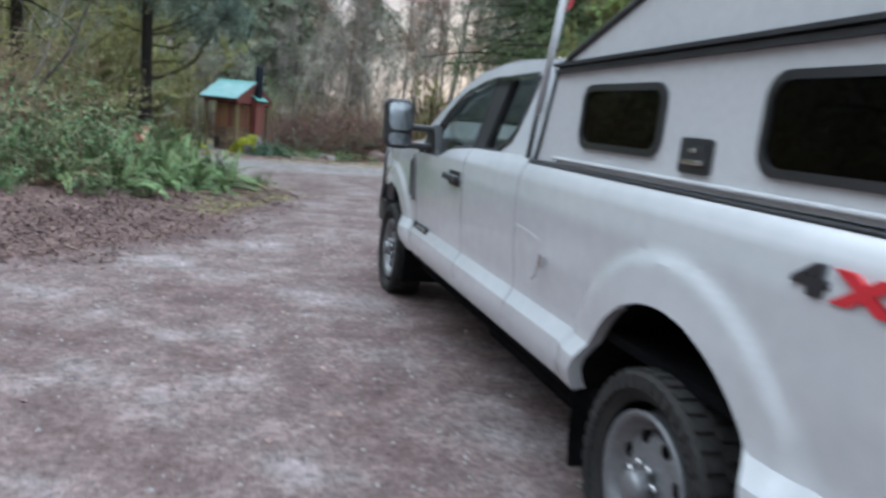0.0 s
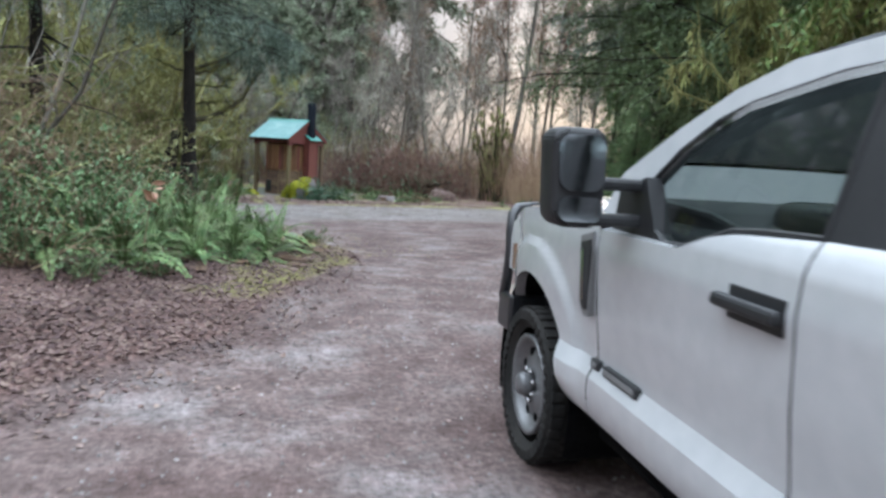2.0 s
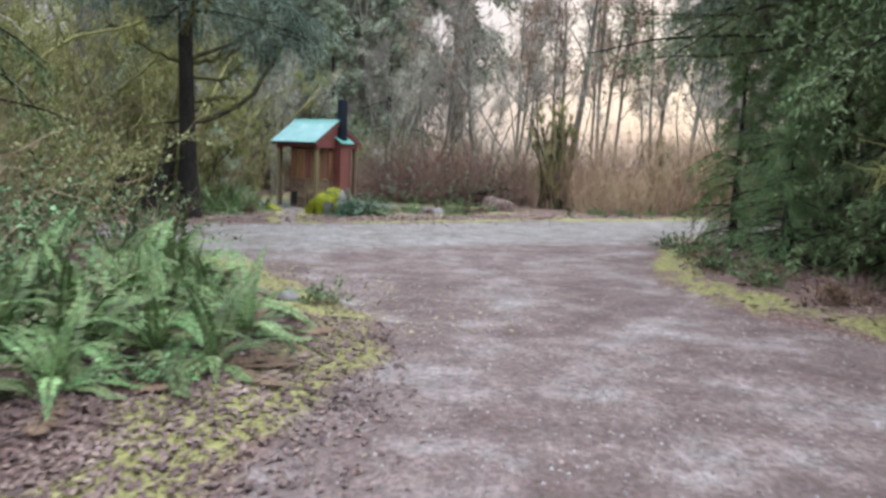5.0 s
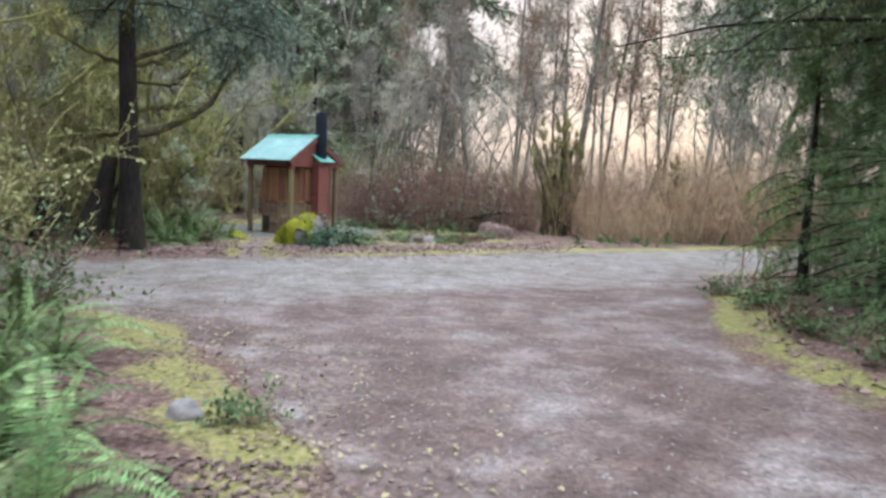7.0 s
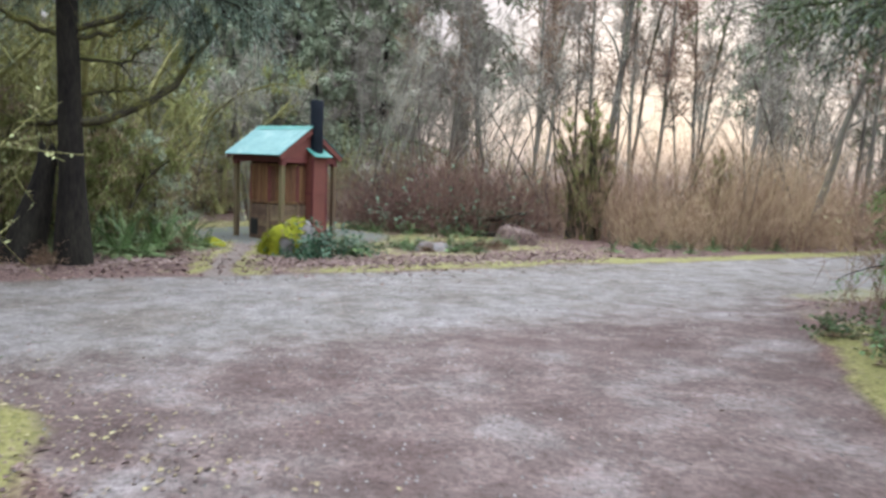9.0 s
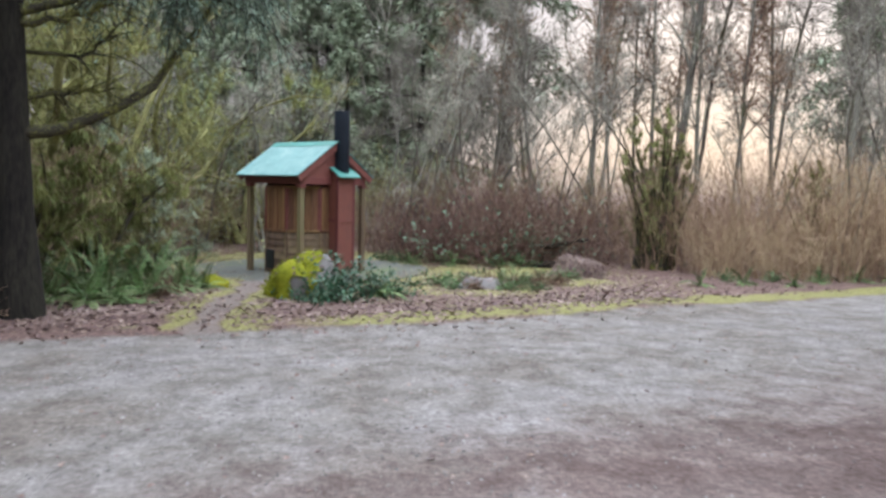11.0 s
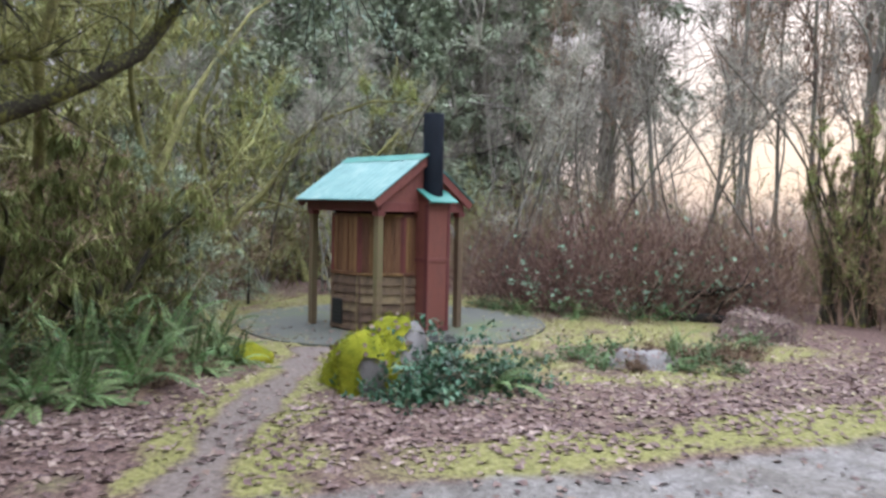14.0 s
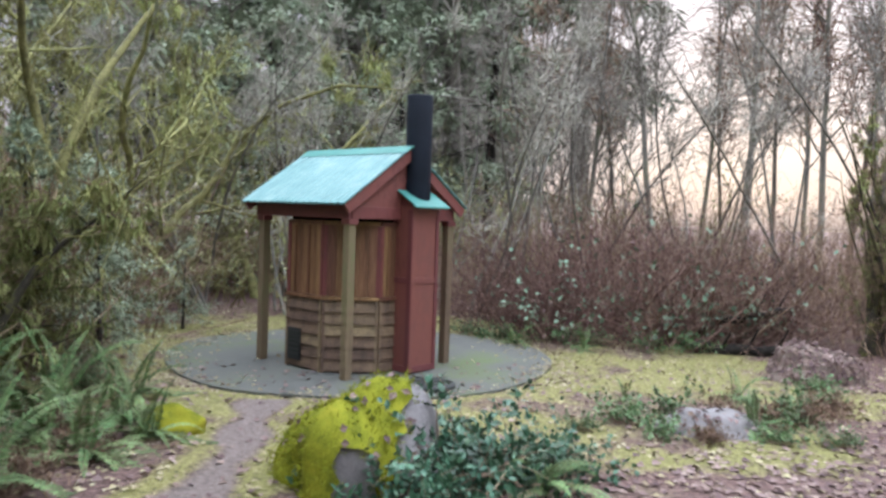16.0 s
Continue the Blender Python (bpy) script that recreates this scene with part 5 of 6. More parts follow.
# drooping lower boughs of the spruce, from the trunk and from the outer ends of its limbs
rb = np.random.RandomState(77)
nb = 40
az = rb.uniform(0, 2 * np.pi, nb)
P = grow(rb, np.c_[np.zeros((nb, 2)), rb.uniform(4.5, 6.6, nb)], np.c_[np.cos(az), np.sin(az), np.full(nb, 0.12)], rb.uniform(1.8, 3.3, nb), 8, 0.07, -0.05)
side = grow(rb, np.c_[rb.uniform(1.5, 2.4, 14), rb.uniform(0.7, 1.9, 14), rb.uniform(4.3, 5.4, 14)], np.c_[rb.normal(0.5, 0.6, 14), rb.normal(0, 0.7, 14), np.zeros(14)], rb.uniform(0.8, 1.6, 14), 8, 0.08, -0.10)
P = np.concatenate([P, side])
ns, nl = 1300, 32000
Q, D, i, g = sprout(rb, P, ns, 0.25, 1.0, 0.55, -0.3)
P2 = grow(rb, Q, D, rb.uniform(0.4, 0.95, ns), 4, 0.12, -0.30)
Q, D, i, g = sprout(rb, P2, nl, 0.05, 1.0, 0.55, -0.1)
v, f = blades(Q, D, unit(rb.normal(0, 0.6, (nl, 3)) + np.array([0, 0, 1.0])), rb.uniform(0.06, 0.13, nl), rb.uniform(0.010, 0.020, nl))
link("lower_foliage", v, f, M["spruceneedle"], big, "drooping blue-green needle sprays", kind="stuff")
v, f = merge(tubes(P, np.full((len(P), 8), 0.02) * np.linspace(1, 0.25, 8), 5), tubes(P2, np.full((ns, 4), 0.005), 3))
link("lower_branchwork", v, f, M["bark"], big, smooth=True, kind="stuff")


# dark rotten stumps leaning beside the spruce
def stump(x, y, h, r0, r1, lean, seed):
    e = thing("tree_stump", x, y, float(ground_at(x, y)) - 0.05, "dark rotten leaning stump beside the spruce", "stump", group="rotten stumps")
    rs = np.random.RandomState(seed)
    b = bmesh.new()
    rows = []
    for k in range(9):
        f = k / 8
        rad = r0 + (r1 - r0) * f ** 0.7
        ring = []
        for j in range(18):
            a = 2 * math.pi * j / 18
            d = rad * (1 + 0.22 * noise.noise(Vector((math.cos(a) * 1.4, math.sin(a) * 1.4, f * 2 + seed))) + (0.25 * math.cos(5 * a) * (1 - f) ** 4))
            top = h * (f + (0.10 * math.sin(3 * a + seed) + 0.07 * rs.normal() if k == 8 else 0))
            ring.append(b.verts.new((lean[0] * f * h + d * math.cos(a), lean[1] * f * h + d * math.sin(a), top)))
        rows.append(ring)
    for lo, hi in zip(rows, rows[1:]):
        for j in range(18):
            b.faces.new((lo[j], lo[(j + 1) % 18], hi[(j + 1) % 18], hi[j]))
    b.faces.new(rows[-1])
    part("wood", b, M["bark"], e, smooth=True)


stump(-3.62, 26.5, 1.85, 0.40, 0.13, (0.26, 0.02), 3), stump(-4.45, 26.9, 1.1, 0.42, 0.22, (0.05, 0.0), 8)

# cedars beside the drive
cd = conifer("cedar_tree", 31, 9.5, 0.22, 130, 5200, 22, M["needle"], reach=4.3, base=0.30, droop=-0.06, blade=(0.11, 0.018), hang=0.7, label="broad cedar with dark drooping boughs over the verge")
spread_out(cd, [(7.9, 17.8, 1.06), (10.6, 13.4, 1.1)], "cedars beside the drive", rs, more=[(8.9, 15.6, 1.0)])
cm = conifer("mossy_cedar_tree", 33, 12, 0.24, 90, 2200, 14, M["cedar"], reach=3.8, base=0.05, droop=-0.14, blade=(0.17, 0.035), hang=1.0, label="cedar hung with yellow-green mossy sprays")
spread_out(cm, [(7.4, 10.4, 1.0), (8.0, 5.0, 1.0), (7.8, 20.4, 0.34)], "mossy cedars beside the drive", rs)
lc = conifer("low_cedar_tree", 37, 8.5, 0.2, 140, 4000, 17, M["needle"], reach=3.1, base=0.03, droop=-0.10, blade=(0.12, 0.019), hang=0.8, label="dense dark cedar with boughs down to the ground")
# the last three, unseen right of the truck, are added to shade its underside
spread_out(lc, [(8.7, 14.0, 1.0), (9.1, 17.4, 1.0), (9.6, 10.6, 1.0)], "dense cedars beside the drive", rs, more=[(7.7, 16.0, 0.55), (7.7, 13.5, 0.5), (7.9, 18.9, 0.55), (7.0, 17.6, 0.34), (7.1, 1.2, 0.6), (7.0, 5.0, 0.6), (7.3, 8.2, 0.6)])
hm = conifer("hemlock_tree", 35, 14, 0.2, 80, 2000, 15, M["needle"], reach=3.6, base=0.16, droop=-0.12, blade=(0.13, 0.022), hang=0.9, label="hemlock with feathery drooping green boughs")
spread_out(hm, [(-4.7, 19.4, 0.85), (-5.6, 14.2, 0.85), (-9.5, 22, 1.05), (-7.6, 10.0, 1.0), (11.4, 15.4, 0.95), (10.8, 21.0, 0.9), (-4.5, -7, 0.9), (5.5, -7.5, 0.9)], "hemlocks left of the drive", rs)
ho = conifer("overhanging_hemlock", 36, 12.5, 0.17, 70, 1900, 18, M["spruceneedle"], reach=4.6, base=0.28, droop=-0.10, blade=(0.10, 0.017), hang=0.9, label="hemlock with dark drooping boughs over the drive's edge")
ro = np.random.RandomState(38)
no = 16
P = grow(ro, np.c_[np.zeros((no, 2)), ro.uniform(4.2, 6.4, no)], np.c_[np.ones(no), ro.uniform(-0.75, 0.35, no), ro.uniform(-0.05, 0.15, no)], ro.uniform(3.4, 5.5, no), 8, 0.05, -0.045)
Q, D, i, g = sprout(ro, P, 900, 0.25, 1.0, 0.55, -0.3)
P2 = grow(ro, Q, D, ro.uniform(0.35, 0.85, 900), 4, 0.12, -0.25)
Q, D, i, g = sprout(ro, P2, 20000, 0.05, 1.0, 0.55, -0.1)
v, f = blades(Q, D, unit(ro.normal(0, 0.5, (20000, 3)) + np.array([0, 0, 1.0])), ro.uniform(0.06, 0.12, 20000), ro.uniform(0.011, 0.02, 20000))
link("lower_foliage", v, f, M["spruceneedle"], ho, "drooping blue-green needle sprays", kind="stuff")
v, f = merge(tubes(P, np.full((no, 8), 0.022) * np.linspace(1, 0.25, 8), 5), tubes(P2, np.full((900, 4), 0.005), 3))
link("lower_branchwork", v, f, M["bark"], ho, smooth=True, kind="stuff")
ho.matrix_basis = pose(-5.0, 17.4, float(ground_at(-5.0, 17.4)))
copy_thing(ho, pose(12.4, 22.7, float(ground_at(12.4, 22.7)), 0, 0, 150))
copy_thing(ho, pose(10.8, 19.5, float(ground_at(10.8, 19.5)), 0, 0, 165))
tagged(ho, group="overhanging hemlocks")
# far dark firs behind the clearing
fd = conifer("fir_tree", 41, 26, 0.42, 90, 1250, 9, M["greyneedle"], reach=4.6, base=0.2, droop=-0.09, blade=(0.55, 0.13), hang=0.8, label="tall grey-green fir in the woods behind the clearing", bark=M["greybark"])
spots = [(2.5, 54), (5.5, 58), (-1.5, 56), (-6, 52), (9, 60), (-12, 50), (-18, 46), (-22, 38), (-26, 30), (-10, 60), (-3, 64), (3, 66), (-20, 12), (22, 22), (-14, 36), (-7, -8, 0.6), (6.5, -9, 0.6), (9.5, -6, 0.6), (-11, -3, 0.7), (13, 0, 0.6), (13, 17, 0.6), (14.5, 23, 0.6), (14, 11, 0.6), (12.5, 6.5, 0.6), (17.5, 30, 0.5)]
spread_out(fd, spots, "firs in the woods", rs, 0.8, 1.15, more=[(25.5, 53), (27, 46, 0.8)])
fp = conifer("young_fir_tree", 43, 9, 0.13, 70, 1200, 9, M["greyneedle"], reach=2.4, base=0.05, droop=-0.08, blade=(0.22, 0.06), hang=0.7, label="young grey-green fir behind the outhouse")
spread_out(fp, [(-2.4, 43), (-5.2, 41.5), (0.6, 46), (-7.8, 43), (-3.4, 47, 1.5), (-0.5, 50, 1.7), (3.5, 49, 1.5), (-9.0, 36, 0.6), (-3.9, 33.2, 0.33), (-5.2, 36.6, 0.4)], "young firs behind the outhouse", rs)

fs = conifer("fir_sapling", 45, 3.4, 0.05, 46, 620, 10, M["greyneedle"], reach=1.5, base=0.12, droop=-0.04, blade=(0.09, 0.022), hang=0.4, label="young fir sapling with pale feathery needles")
spread_out(fs, [(-3.0, 33.2, 0.8), (-4.4, 33.6, 1.1), (-4.3, 36.6, 0.9), (-2.9, 36.4, 0.6), (-3.6, 34.6, 1.0)], "fir saplings", rs)

# mossy bare maples on the west side
mp = bare_tree("mossy_maple_tree", 51, 8.5, 0.11, 30, 260, M["mossbark"], M["mossbark"], crown=0.15, spread=0.75, limb_len=0.42, up=0.12, wiggle=0.2, stems=3, third=500, moss=5200, moss_mt=M["hangmoss"], strand=0.17, label="bare vine maple with crooked moss-covered limbs")
spread_out(mp, [(-4.6, 31.5), (-6.5, 34), (-4.4, 37.5), (-8.5, 30), (-7.2, 38.5), (-10, 35), (-6.2, 28.6), (-2.6, 41.5), (-12, 31)], "mossy maples", rs, 0.85, 1.15)
mp2 = bare_tree("mossy_maple_tree", 52, 7.5, 0.09, 30, 260, M["mossbark"], M["mossbark"], crown=0.12, spread=0.8, limb_len=0.46, up=0.08, wiggle=0.22, stems=4, third=500, moss=5200, moss_mt=M["hangmoss"], strand=0.17, label="bare vine maple with crooked moss-covered limbs")
spread_out(mp2, [(-5.6, 29.4), (-3.9, 33.8), (-8, 33), (-5.8, 40), (-9, 26.5), (-7.0, 25.2), (-7.5, 20), (-7.2, 23.6)], "mossy maples", rs, 0.85, 1.15)

# maples draped in hanging moss, beside the drive and beside the path
dm = bare_tree("moss_draped_maple", 54, 6.6, 0.13, 26, 240, M["mossbark"], M["mossbark"], crown=0.38, spread=0.85, limb_len=0.5, up=-0.02, wiggle=0.10, third=500, moss=9000, moss_mt=M["hangmoss"], strand=0.34, label="maple with level limbs draped in hanging yellow-green moss")
spread_out(dm, [(7.5, 13.7, 1.0), (7.2, 10.8, 1.0)], "moss-draped maples", np.random.RandomState(2))
dv = bare_tree("moss_draped_bush", 56, 3.4, 0.07, 44, 420, M["limb"], M["twig"], crown=0.12, spread=0.7, limb_len=0.42, up=0.05, wiggle=0.12, stems=5, third=700, moss=9000, moss_mt=M["darkmoss"], strand=0.24, fan=0.2, label="dark bush hung with dense olive moss")
spread_out(dv, [(-3.35, 30.7, 0.95), (-3.6, 31.7, 0.8), (-4.2, 29.8, 1.0), (-4.6, 28.0, 0.9)], "moss-hung bushes beside the path", np.random.RandomState(3))

# alders towards the pale sky
al = bare_tree("alder_tree", 61, 17, 0.10, 34, 330, M["alder"], M["greytwig"], crown=0.3, spread=0.5, limb_len=0.16, up=0.35, third=700)
al2 = bare_tree("alder_tree", 62, 15, 0.085, 36, 330, M["alder"], M["twig"], lean=(0.06, 0.02), crown=0.25, spread=0.55, limb_len=0.18, up=0.35, third=700, wiggle=0.045)
A = np.random.RandomState(5)
sa = [(7.2, 43), (8.6, 41), (9.8, 44), (11, 42), (12.0, 46), (13.2, 43), (14.8, 47), (15.5, 42), (17, 45), (10.6, 49), (13, 52), (16, 52), (18.5, 50), (6.2, 47), (19.5, 43), (21, 40), (8.8, 52), (4.6, 45), (22.5, 46), (12.2, 38.5), (15.0, 37.5), (19, 37), (17.8, 47)]
spread_out(al, sa[::2], "alders against the sky", A, 0.8, 1.2, 2.0)
spread_out(al2, sa[1::2], "alders against the sky", A, 0.8, 1.2, 3.0)
sm = bare_tree("alder_sapling", 63, 7, 0.036, 30, 260, M["alder"], M["greytwig"], crown=0.2, spread=0.5, limb_len=0.25, up=0.35, stems=3, third=500, wiggle=0.08, label="bare many-stemmed sapling with fine grey twigs")
ss = [(-3.0, 38.6), (-5.0, 38.2), (-6.4, 36.4), (-1.4, 38.6), (-7.4, 33.0), (-5.0, 30.6), (-4.6, 27.6), (-6.0, 19.2), (-4.2, 15.2), (-0.6, 40.5), (1.4, 40), (3.2, 41.5), (5, 40), (6.4, 38.5), (2.2, 38.8), (-1.8, 39.2), (8.2, 37.5), (9.6, 36), (4.2, 44), (0, 43.5), (11.2, 35.5), (13.5, 35), (16, 36), (-3.6, 40.2), (7.6, 40.6)]
spread_out(sm, ss, "saplings round the clearing", A, 0.75, 1.25, 3.0)
# mossy clump of stems beside the road
cl = bare_tree("willow_clump", 65, 5.2, 0.045, 46, 420, M["limb"], M["twig"], crown=0.08, spread=0.35, limb_len=0.28, up=0.5, stems=16, third=700, wiggle=0.07, fan=0.13, moss=9000, moss_mt=M["darkmoss"], strand=0.11, label="dense clump of upright mossy willow stems")
spread_out(cl, [(8.9, 35.3, 0.9), (8.5, 35.7, 0.8), (9.3, 35.6, 0.75), (12.8, 35.0, 0.7)], "willow clumps", A)

# two leaning pale trunks seen over the brush
lt = bare_tree("leaning_alder", 66, 15, 0.17, 22, 160, M["alder"], M["greytwig"], lean=(0.16, 0.0), crown=0.35, spread=0.5, limb_len=0.2, up=0.3, third=300, label="pale leaning alder trunk above the brush")
lt.matrix_basis = pose(10.2, 38.6, -0.55)
l2 = bare_tree("leaning_alder", 67, 11, 0.15, 16, 120, M["alder"], M["greytwig"], lean=(0.30, -0.05), crown=0.4, spread=0.5, limb_len=0.2, up=0.4, third=200, label="pale leaning alder trunk above the brush")
l2.matrix_basis = pose(15.9, 35.2, -0.5)
# a deep band of far woodland
fw = thicket("far_woodland", 74, 13, 9, 80, 700, M["greytwig"], "far grey winter woodland", 0.12, 0.045, 0.16)
spread_out(fw, [(-9, 49), (-1, 51), (6, 55), (-16, 42), (-20, 33), (-17, 24), (-14, 16), (-15, 6), (34, 44), (2, 62)], "far woodland", A, 0.75, 1.15, more=[(26, 50), (29, 42)])
fo = thicket("olive_undergrowth", 75, 4.2, 4.0, 60, 600, M["mossbark"], "olive mossy undergrowth of thin stems", 0.35, 0.014, 0.28, 2600, M["olive"], (0.12, 0.06))
spread_out(fo, [(-5.2, 32.5), (-6.8, 35), (-4.6, 41), (-8, 39), (-1.2, 44), (2, 45), (-9.5, 33), (-6.6, 25.4), (-5.4, 17.8), (-6, 22), (-7.6, 29.4), (-5.8, 12.4), (-7.5, 8.4), (5.2, 45.5), (9.5, 47), (-4.6, 21.2), (-4.6, 37.8)], "olive undergrowth", A, 0.75, 1.2)

# brush
br = thicket("bramble_thicket", 71, 3.0, 2.4, 210, 950, M["redtwig"], "tangle of red-brown bramble canes and dead twigs", 0.6, 0.007, 0.3, 500, M["deadleaf"], (0.06, 0.035))
spread_out(br, [(3.2, 37.2, 0.9), (4.5, 36.6, 1.05), (5.7, 36.6, 1.1), (6.8, 36.4, 0.95), (4.2, 38.6, 1.1), (5.8, 38.8, 1.2), (7.4, 37.8, 1.0), (2.4, 39.2, 0.9), (-3.4, 32.6, 0.4)], "bramble thickets behind the clearing", A, 0.85, 1.15)
oc = thicket("dry_brush", 72, 2.9, 2.6, 200, 900, M["ochretwig"], "dense stand of dry ochre-brown stems", 0.26, 0.006, 0.2)
spread_out(oc, [(9.6, 35.6), (11.4, 34.4), (13.2, 34.6), (15, 35.6), (10.6, 37), (12.6, 36.8), (14.6, 37.8), (16.8, 37.4), (17.6, 35.6), (19.6, 37), (8.8, 38.6), (11, 39.5), (13.6, 40), (16.4, 40), (19, 40), (22, 39), (7.8, 40.8), (21.5, 36.6), (24, 38), (6.0, 42), (9.9, 33.6, 0.6), (11.2, 33.0, 0.55), (14.0, 33.6, 0.7), (16.0, 34.4, 0.7)], "dry brush beyond the road", A, 0.7, 1.25)
gb = thicket("bare_brush", 73, 2.8, 2.8, 140, 600, M["twig"], "bare brown woodland brush", 0.4, 0.007, 0.28, 500, M["olive"], (0.07, 0.035))
spread_out(gb, [(-0.8, 41.8), (1.2, 42.4), (-3, 42.6), (-5, 36.2), (-6.4, 31.4), (-7, 36.6), (-4.4, 39.2), (3.4, 43), (-5.4, 33), (-8.6, 40), (-6.6, 22.8), (-5.6, 15.4), (-4.6, 12), (-6, 9.4), (-5, 18.2), (-7.4, 14), (-8.4, 25), (-7, 27), (9.4, 13.0), (10.2, 20.2), (8.8, 21.4), (9.8, 18), (8.6, 8.4), (-6.5, -5.5), (-3, -7), (5, -6.5), (-4.2, 14.6), (-4.6, 10.2), (7, -5), (-9, 1), (-9, 5)], "woodland brush", A, 0.7, 1.15)

# ferns
fa, fb, fc_ = fern(81, 1.45, 16, 36), fern(82, 1.1, 14), fern(83, 1.6, 17, 38)
F1 = [(0.0, 13.4, 0.75), (-0.35, 14.5, 0.7), (-0.5, 12.8, 0.9), (-0.9, 15.4, 0.8), (-0.95, 14.0, 1.15), (-1.2, 16.6, 1.0), (-1.4, 12.6, 0.95), (-0.35, 13.9, 0.85)]
F2 = [(-0.1, 12.7, 0.75), (-1.3, 11.8, 0.8), (-0.6, 13.3, 1.0), (-1.5, 15.6, 1.0), (-1.9, 15.0, 1.1), (-0.7, 14.9, 0.75), (-1.9, 12.0, 0.9), (-2.3, 27.3, 1.2), (-1.75, 28.2, 1.1), (-1.5, 29.1, 1.1), (-2.4, 28.3, 1.3), (-2.0, 29.5, 1.3), (-2.9, 27.6, 1.2), (-1.6, 30.2, 1.1), (-2.8, 29.4, 1.4), (-2.3, 30.6, 1.3), (-3.2, 30.6, 1.3), (-2.1, 28.9, 1.2), (-1.25, 29.7, 0.9), (-1.9, 31.2, 1.0), (8.2, 31.2, 0.6), (9.4, 31.8, 0.7), (10.4, 31.6, 0.6), (4.0, 30.3, 0.7), (2.6, 35.8, 0.7), (3.6, 35.2, 0.6), (-5.2, 38.2, 1.0), (-4.4, 38.8, 0.9), (-5.8, 37.6, 1.1), (4.5, 31.7, 0.65), (5.0, 31.2, 0.55), (3.2, 31.6, 0.45), (11.4, 32.3, 0.7), (12.6, 32.8, 0.8), (13.6, 33.0, 0.8), (-2.0, 27.6, 0.9), (-3.4, 27.3, 1.0)]
F3 = [(-0.7, 14.2, 0.65), (-1.0, 15.6, 0.6), (-1.5, 13.4, 0.9), (-2.4, 14.6, 1.0), (-1.9, 17.4, 0.9), (-1.1, 13.2, 0.9), (-1.75, 12.7, 0.8), (-2.3, 12.1, 0.85), (-2.1, 13.5, 1.0), (-2.9, 28.9, 0.9), (-3.8, 31.2, 1.0), (-3.4, 33.4, 0.9)]
spread_out(fa, F1, "sword ferns", A, more=[(-1.0, 12.7, 1.0), (-1.5, 11.3, 0.85), (-2.2, 11.1, 0.95), (-2.9, 11.3, 1.05), (-3.6, 10.5, 1.0), (-0.85, 12.0, 0.8), (-2.7, 12.6, 1.15), (-3.3, 12.2, 1.15), (-0.8, 16.2, 0.6)]), spread_out(fb, F2, "sword ferns", A), spread_out(fc_, F3, "sword ferns", A)

# leafy shrubs of the left bank
sb = shrub("evergreen_shrub", 91, 1.15, 70, 1700, M["leaf"], M["twig"], (0.085, 0.042), "evergreen shrub with pale green leaves", flat=1.1)
spread_out(sb, [(-1.9, 12.3, 0.9), (-2.4, 10.9, 0.95), (-2.9, 12.0, 1.2), (-3.6, 10.6, 1.2), (-1.6, 13.6, 0.9), (-2.6, 13.6, 1.3), (-3.9, 12.6, 1.4), (-4.6, 11.0, 1.4), (-3.3, 14.8, 1.4), (-4.6, 9.3, 1.1), (-2.9, 16.2, 1.3), (-4.4, 15.8, 1.4), (-5.4, 13.2, 1.4), (-1.7, 18.2, 1.0), (-3.0, 18.4, 1.1), (-2.7, 30.0, 0.6), (-3.3, 28.6, 0.7), (-2.5, 31.6, 0.5), (-3.6, 30.0, 0.7)], "shrubs on the bank", A)
s2 = shrub("low_shrub", 92, 0.55, 26, 420, M["leaf"], M["twig"], (0.07, 0.045), "low bright green leafy sprig at the bank's foot")
spread_out(s2, [(-1.1, 11.1, 0.8), (-1.7, 10.6, 0.9), (-2.6, 10.0, 1.0), (-0.4, 12.2, 0.7), (0.55, 15.2, 0.8), (2.9, 30.6, 1.0), (3.5, 30.9, 1.1), (4.4, 30.6, 1.0), (4.8, 31.2, 0.9), (3.1, 30.1, 0.8), (4.1, 30.0, 0.7), (5.3, 31.5, 0.9), (4.6, 29.9, 0.7), (2.4, 30.2, 0.6), (5.8, 32.4, 0.9), (3.9, 35.8, 1.1), (5.4, 35.4, 1.2), (2.2, 36.4, 0.9), (10.4, 32.4, 0.8), (11.6, 32.6, 0.8), (2.6, 36.2, 1.2), (3.4, 36, 1.3), (4.6, 35.4, 1.2), (9.4, 32.6, 0.8), (7.0, 35, 1.0), (1.9, 36.9, 1.0), (6.0, 17.6, 1.2), (6.6, 19.4, 1.3), (5.9, 16.2, 1.1), (6.6, 14.4, 1.1), (6.8, 20.8, 1.0)], "low leafy sprigs", A)
s3 = shrub("blackberry_shrub", 93, 2.1, 34, 220, M["vine"], M["redtwig"], (0.13, 0.09), "trailing blackberry with scattered green leaves", flat=1.2)
spread_out(s3, [(3.3, 36.4, 0.9), (4.9, 36.0, 1.2), (5.9, 36.2, 1.15), (6.6, 36.2, 0.9), (4.4, 37.4, 1.3)], "blackberries in the thicket", A)
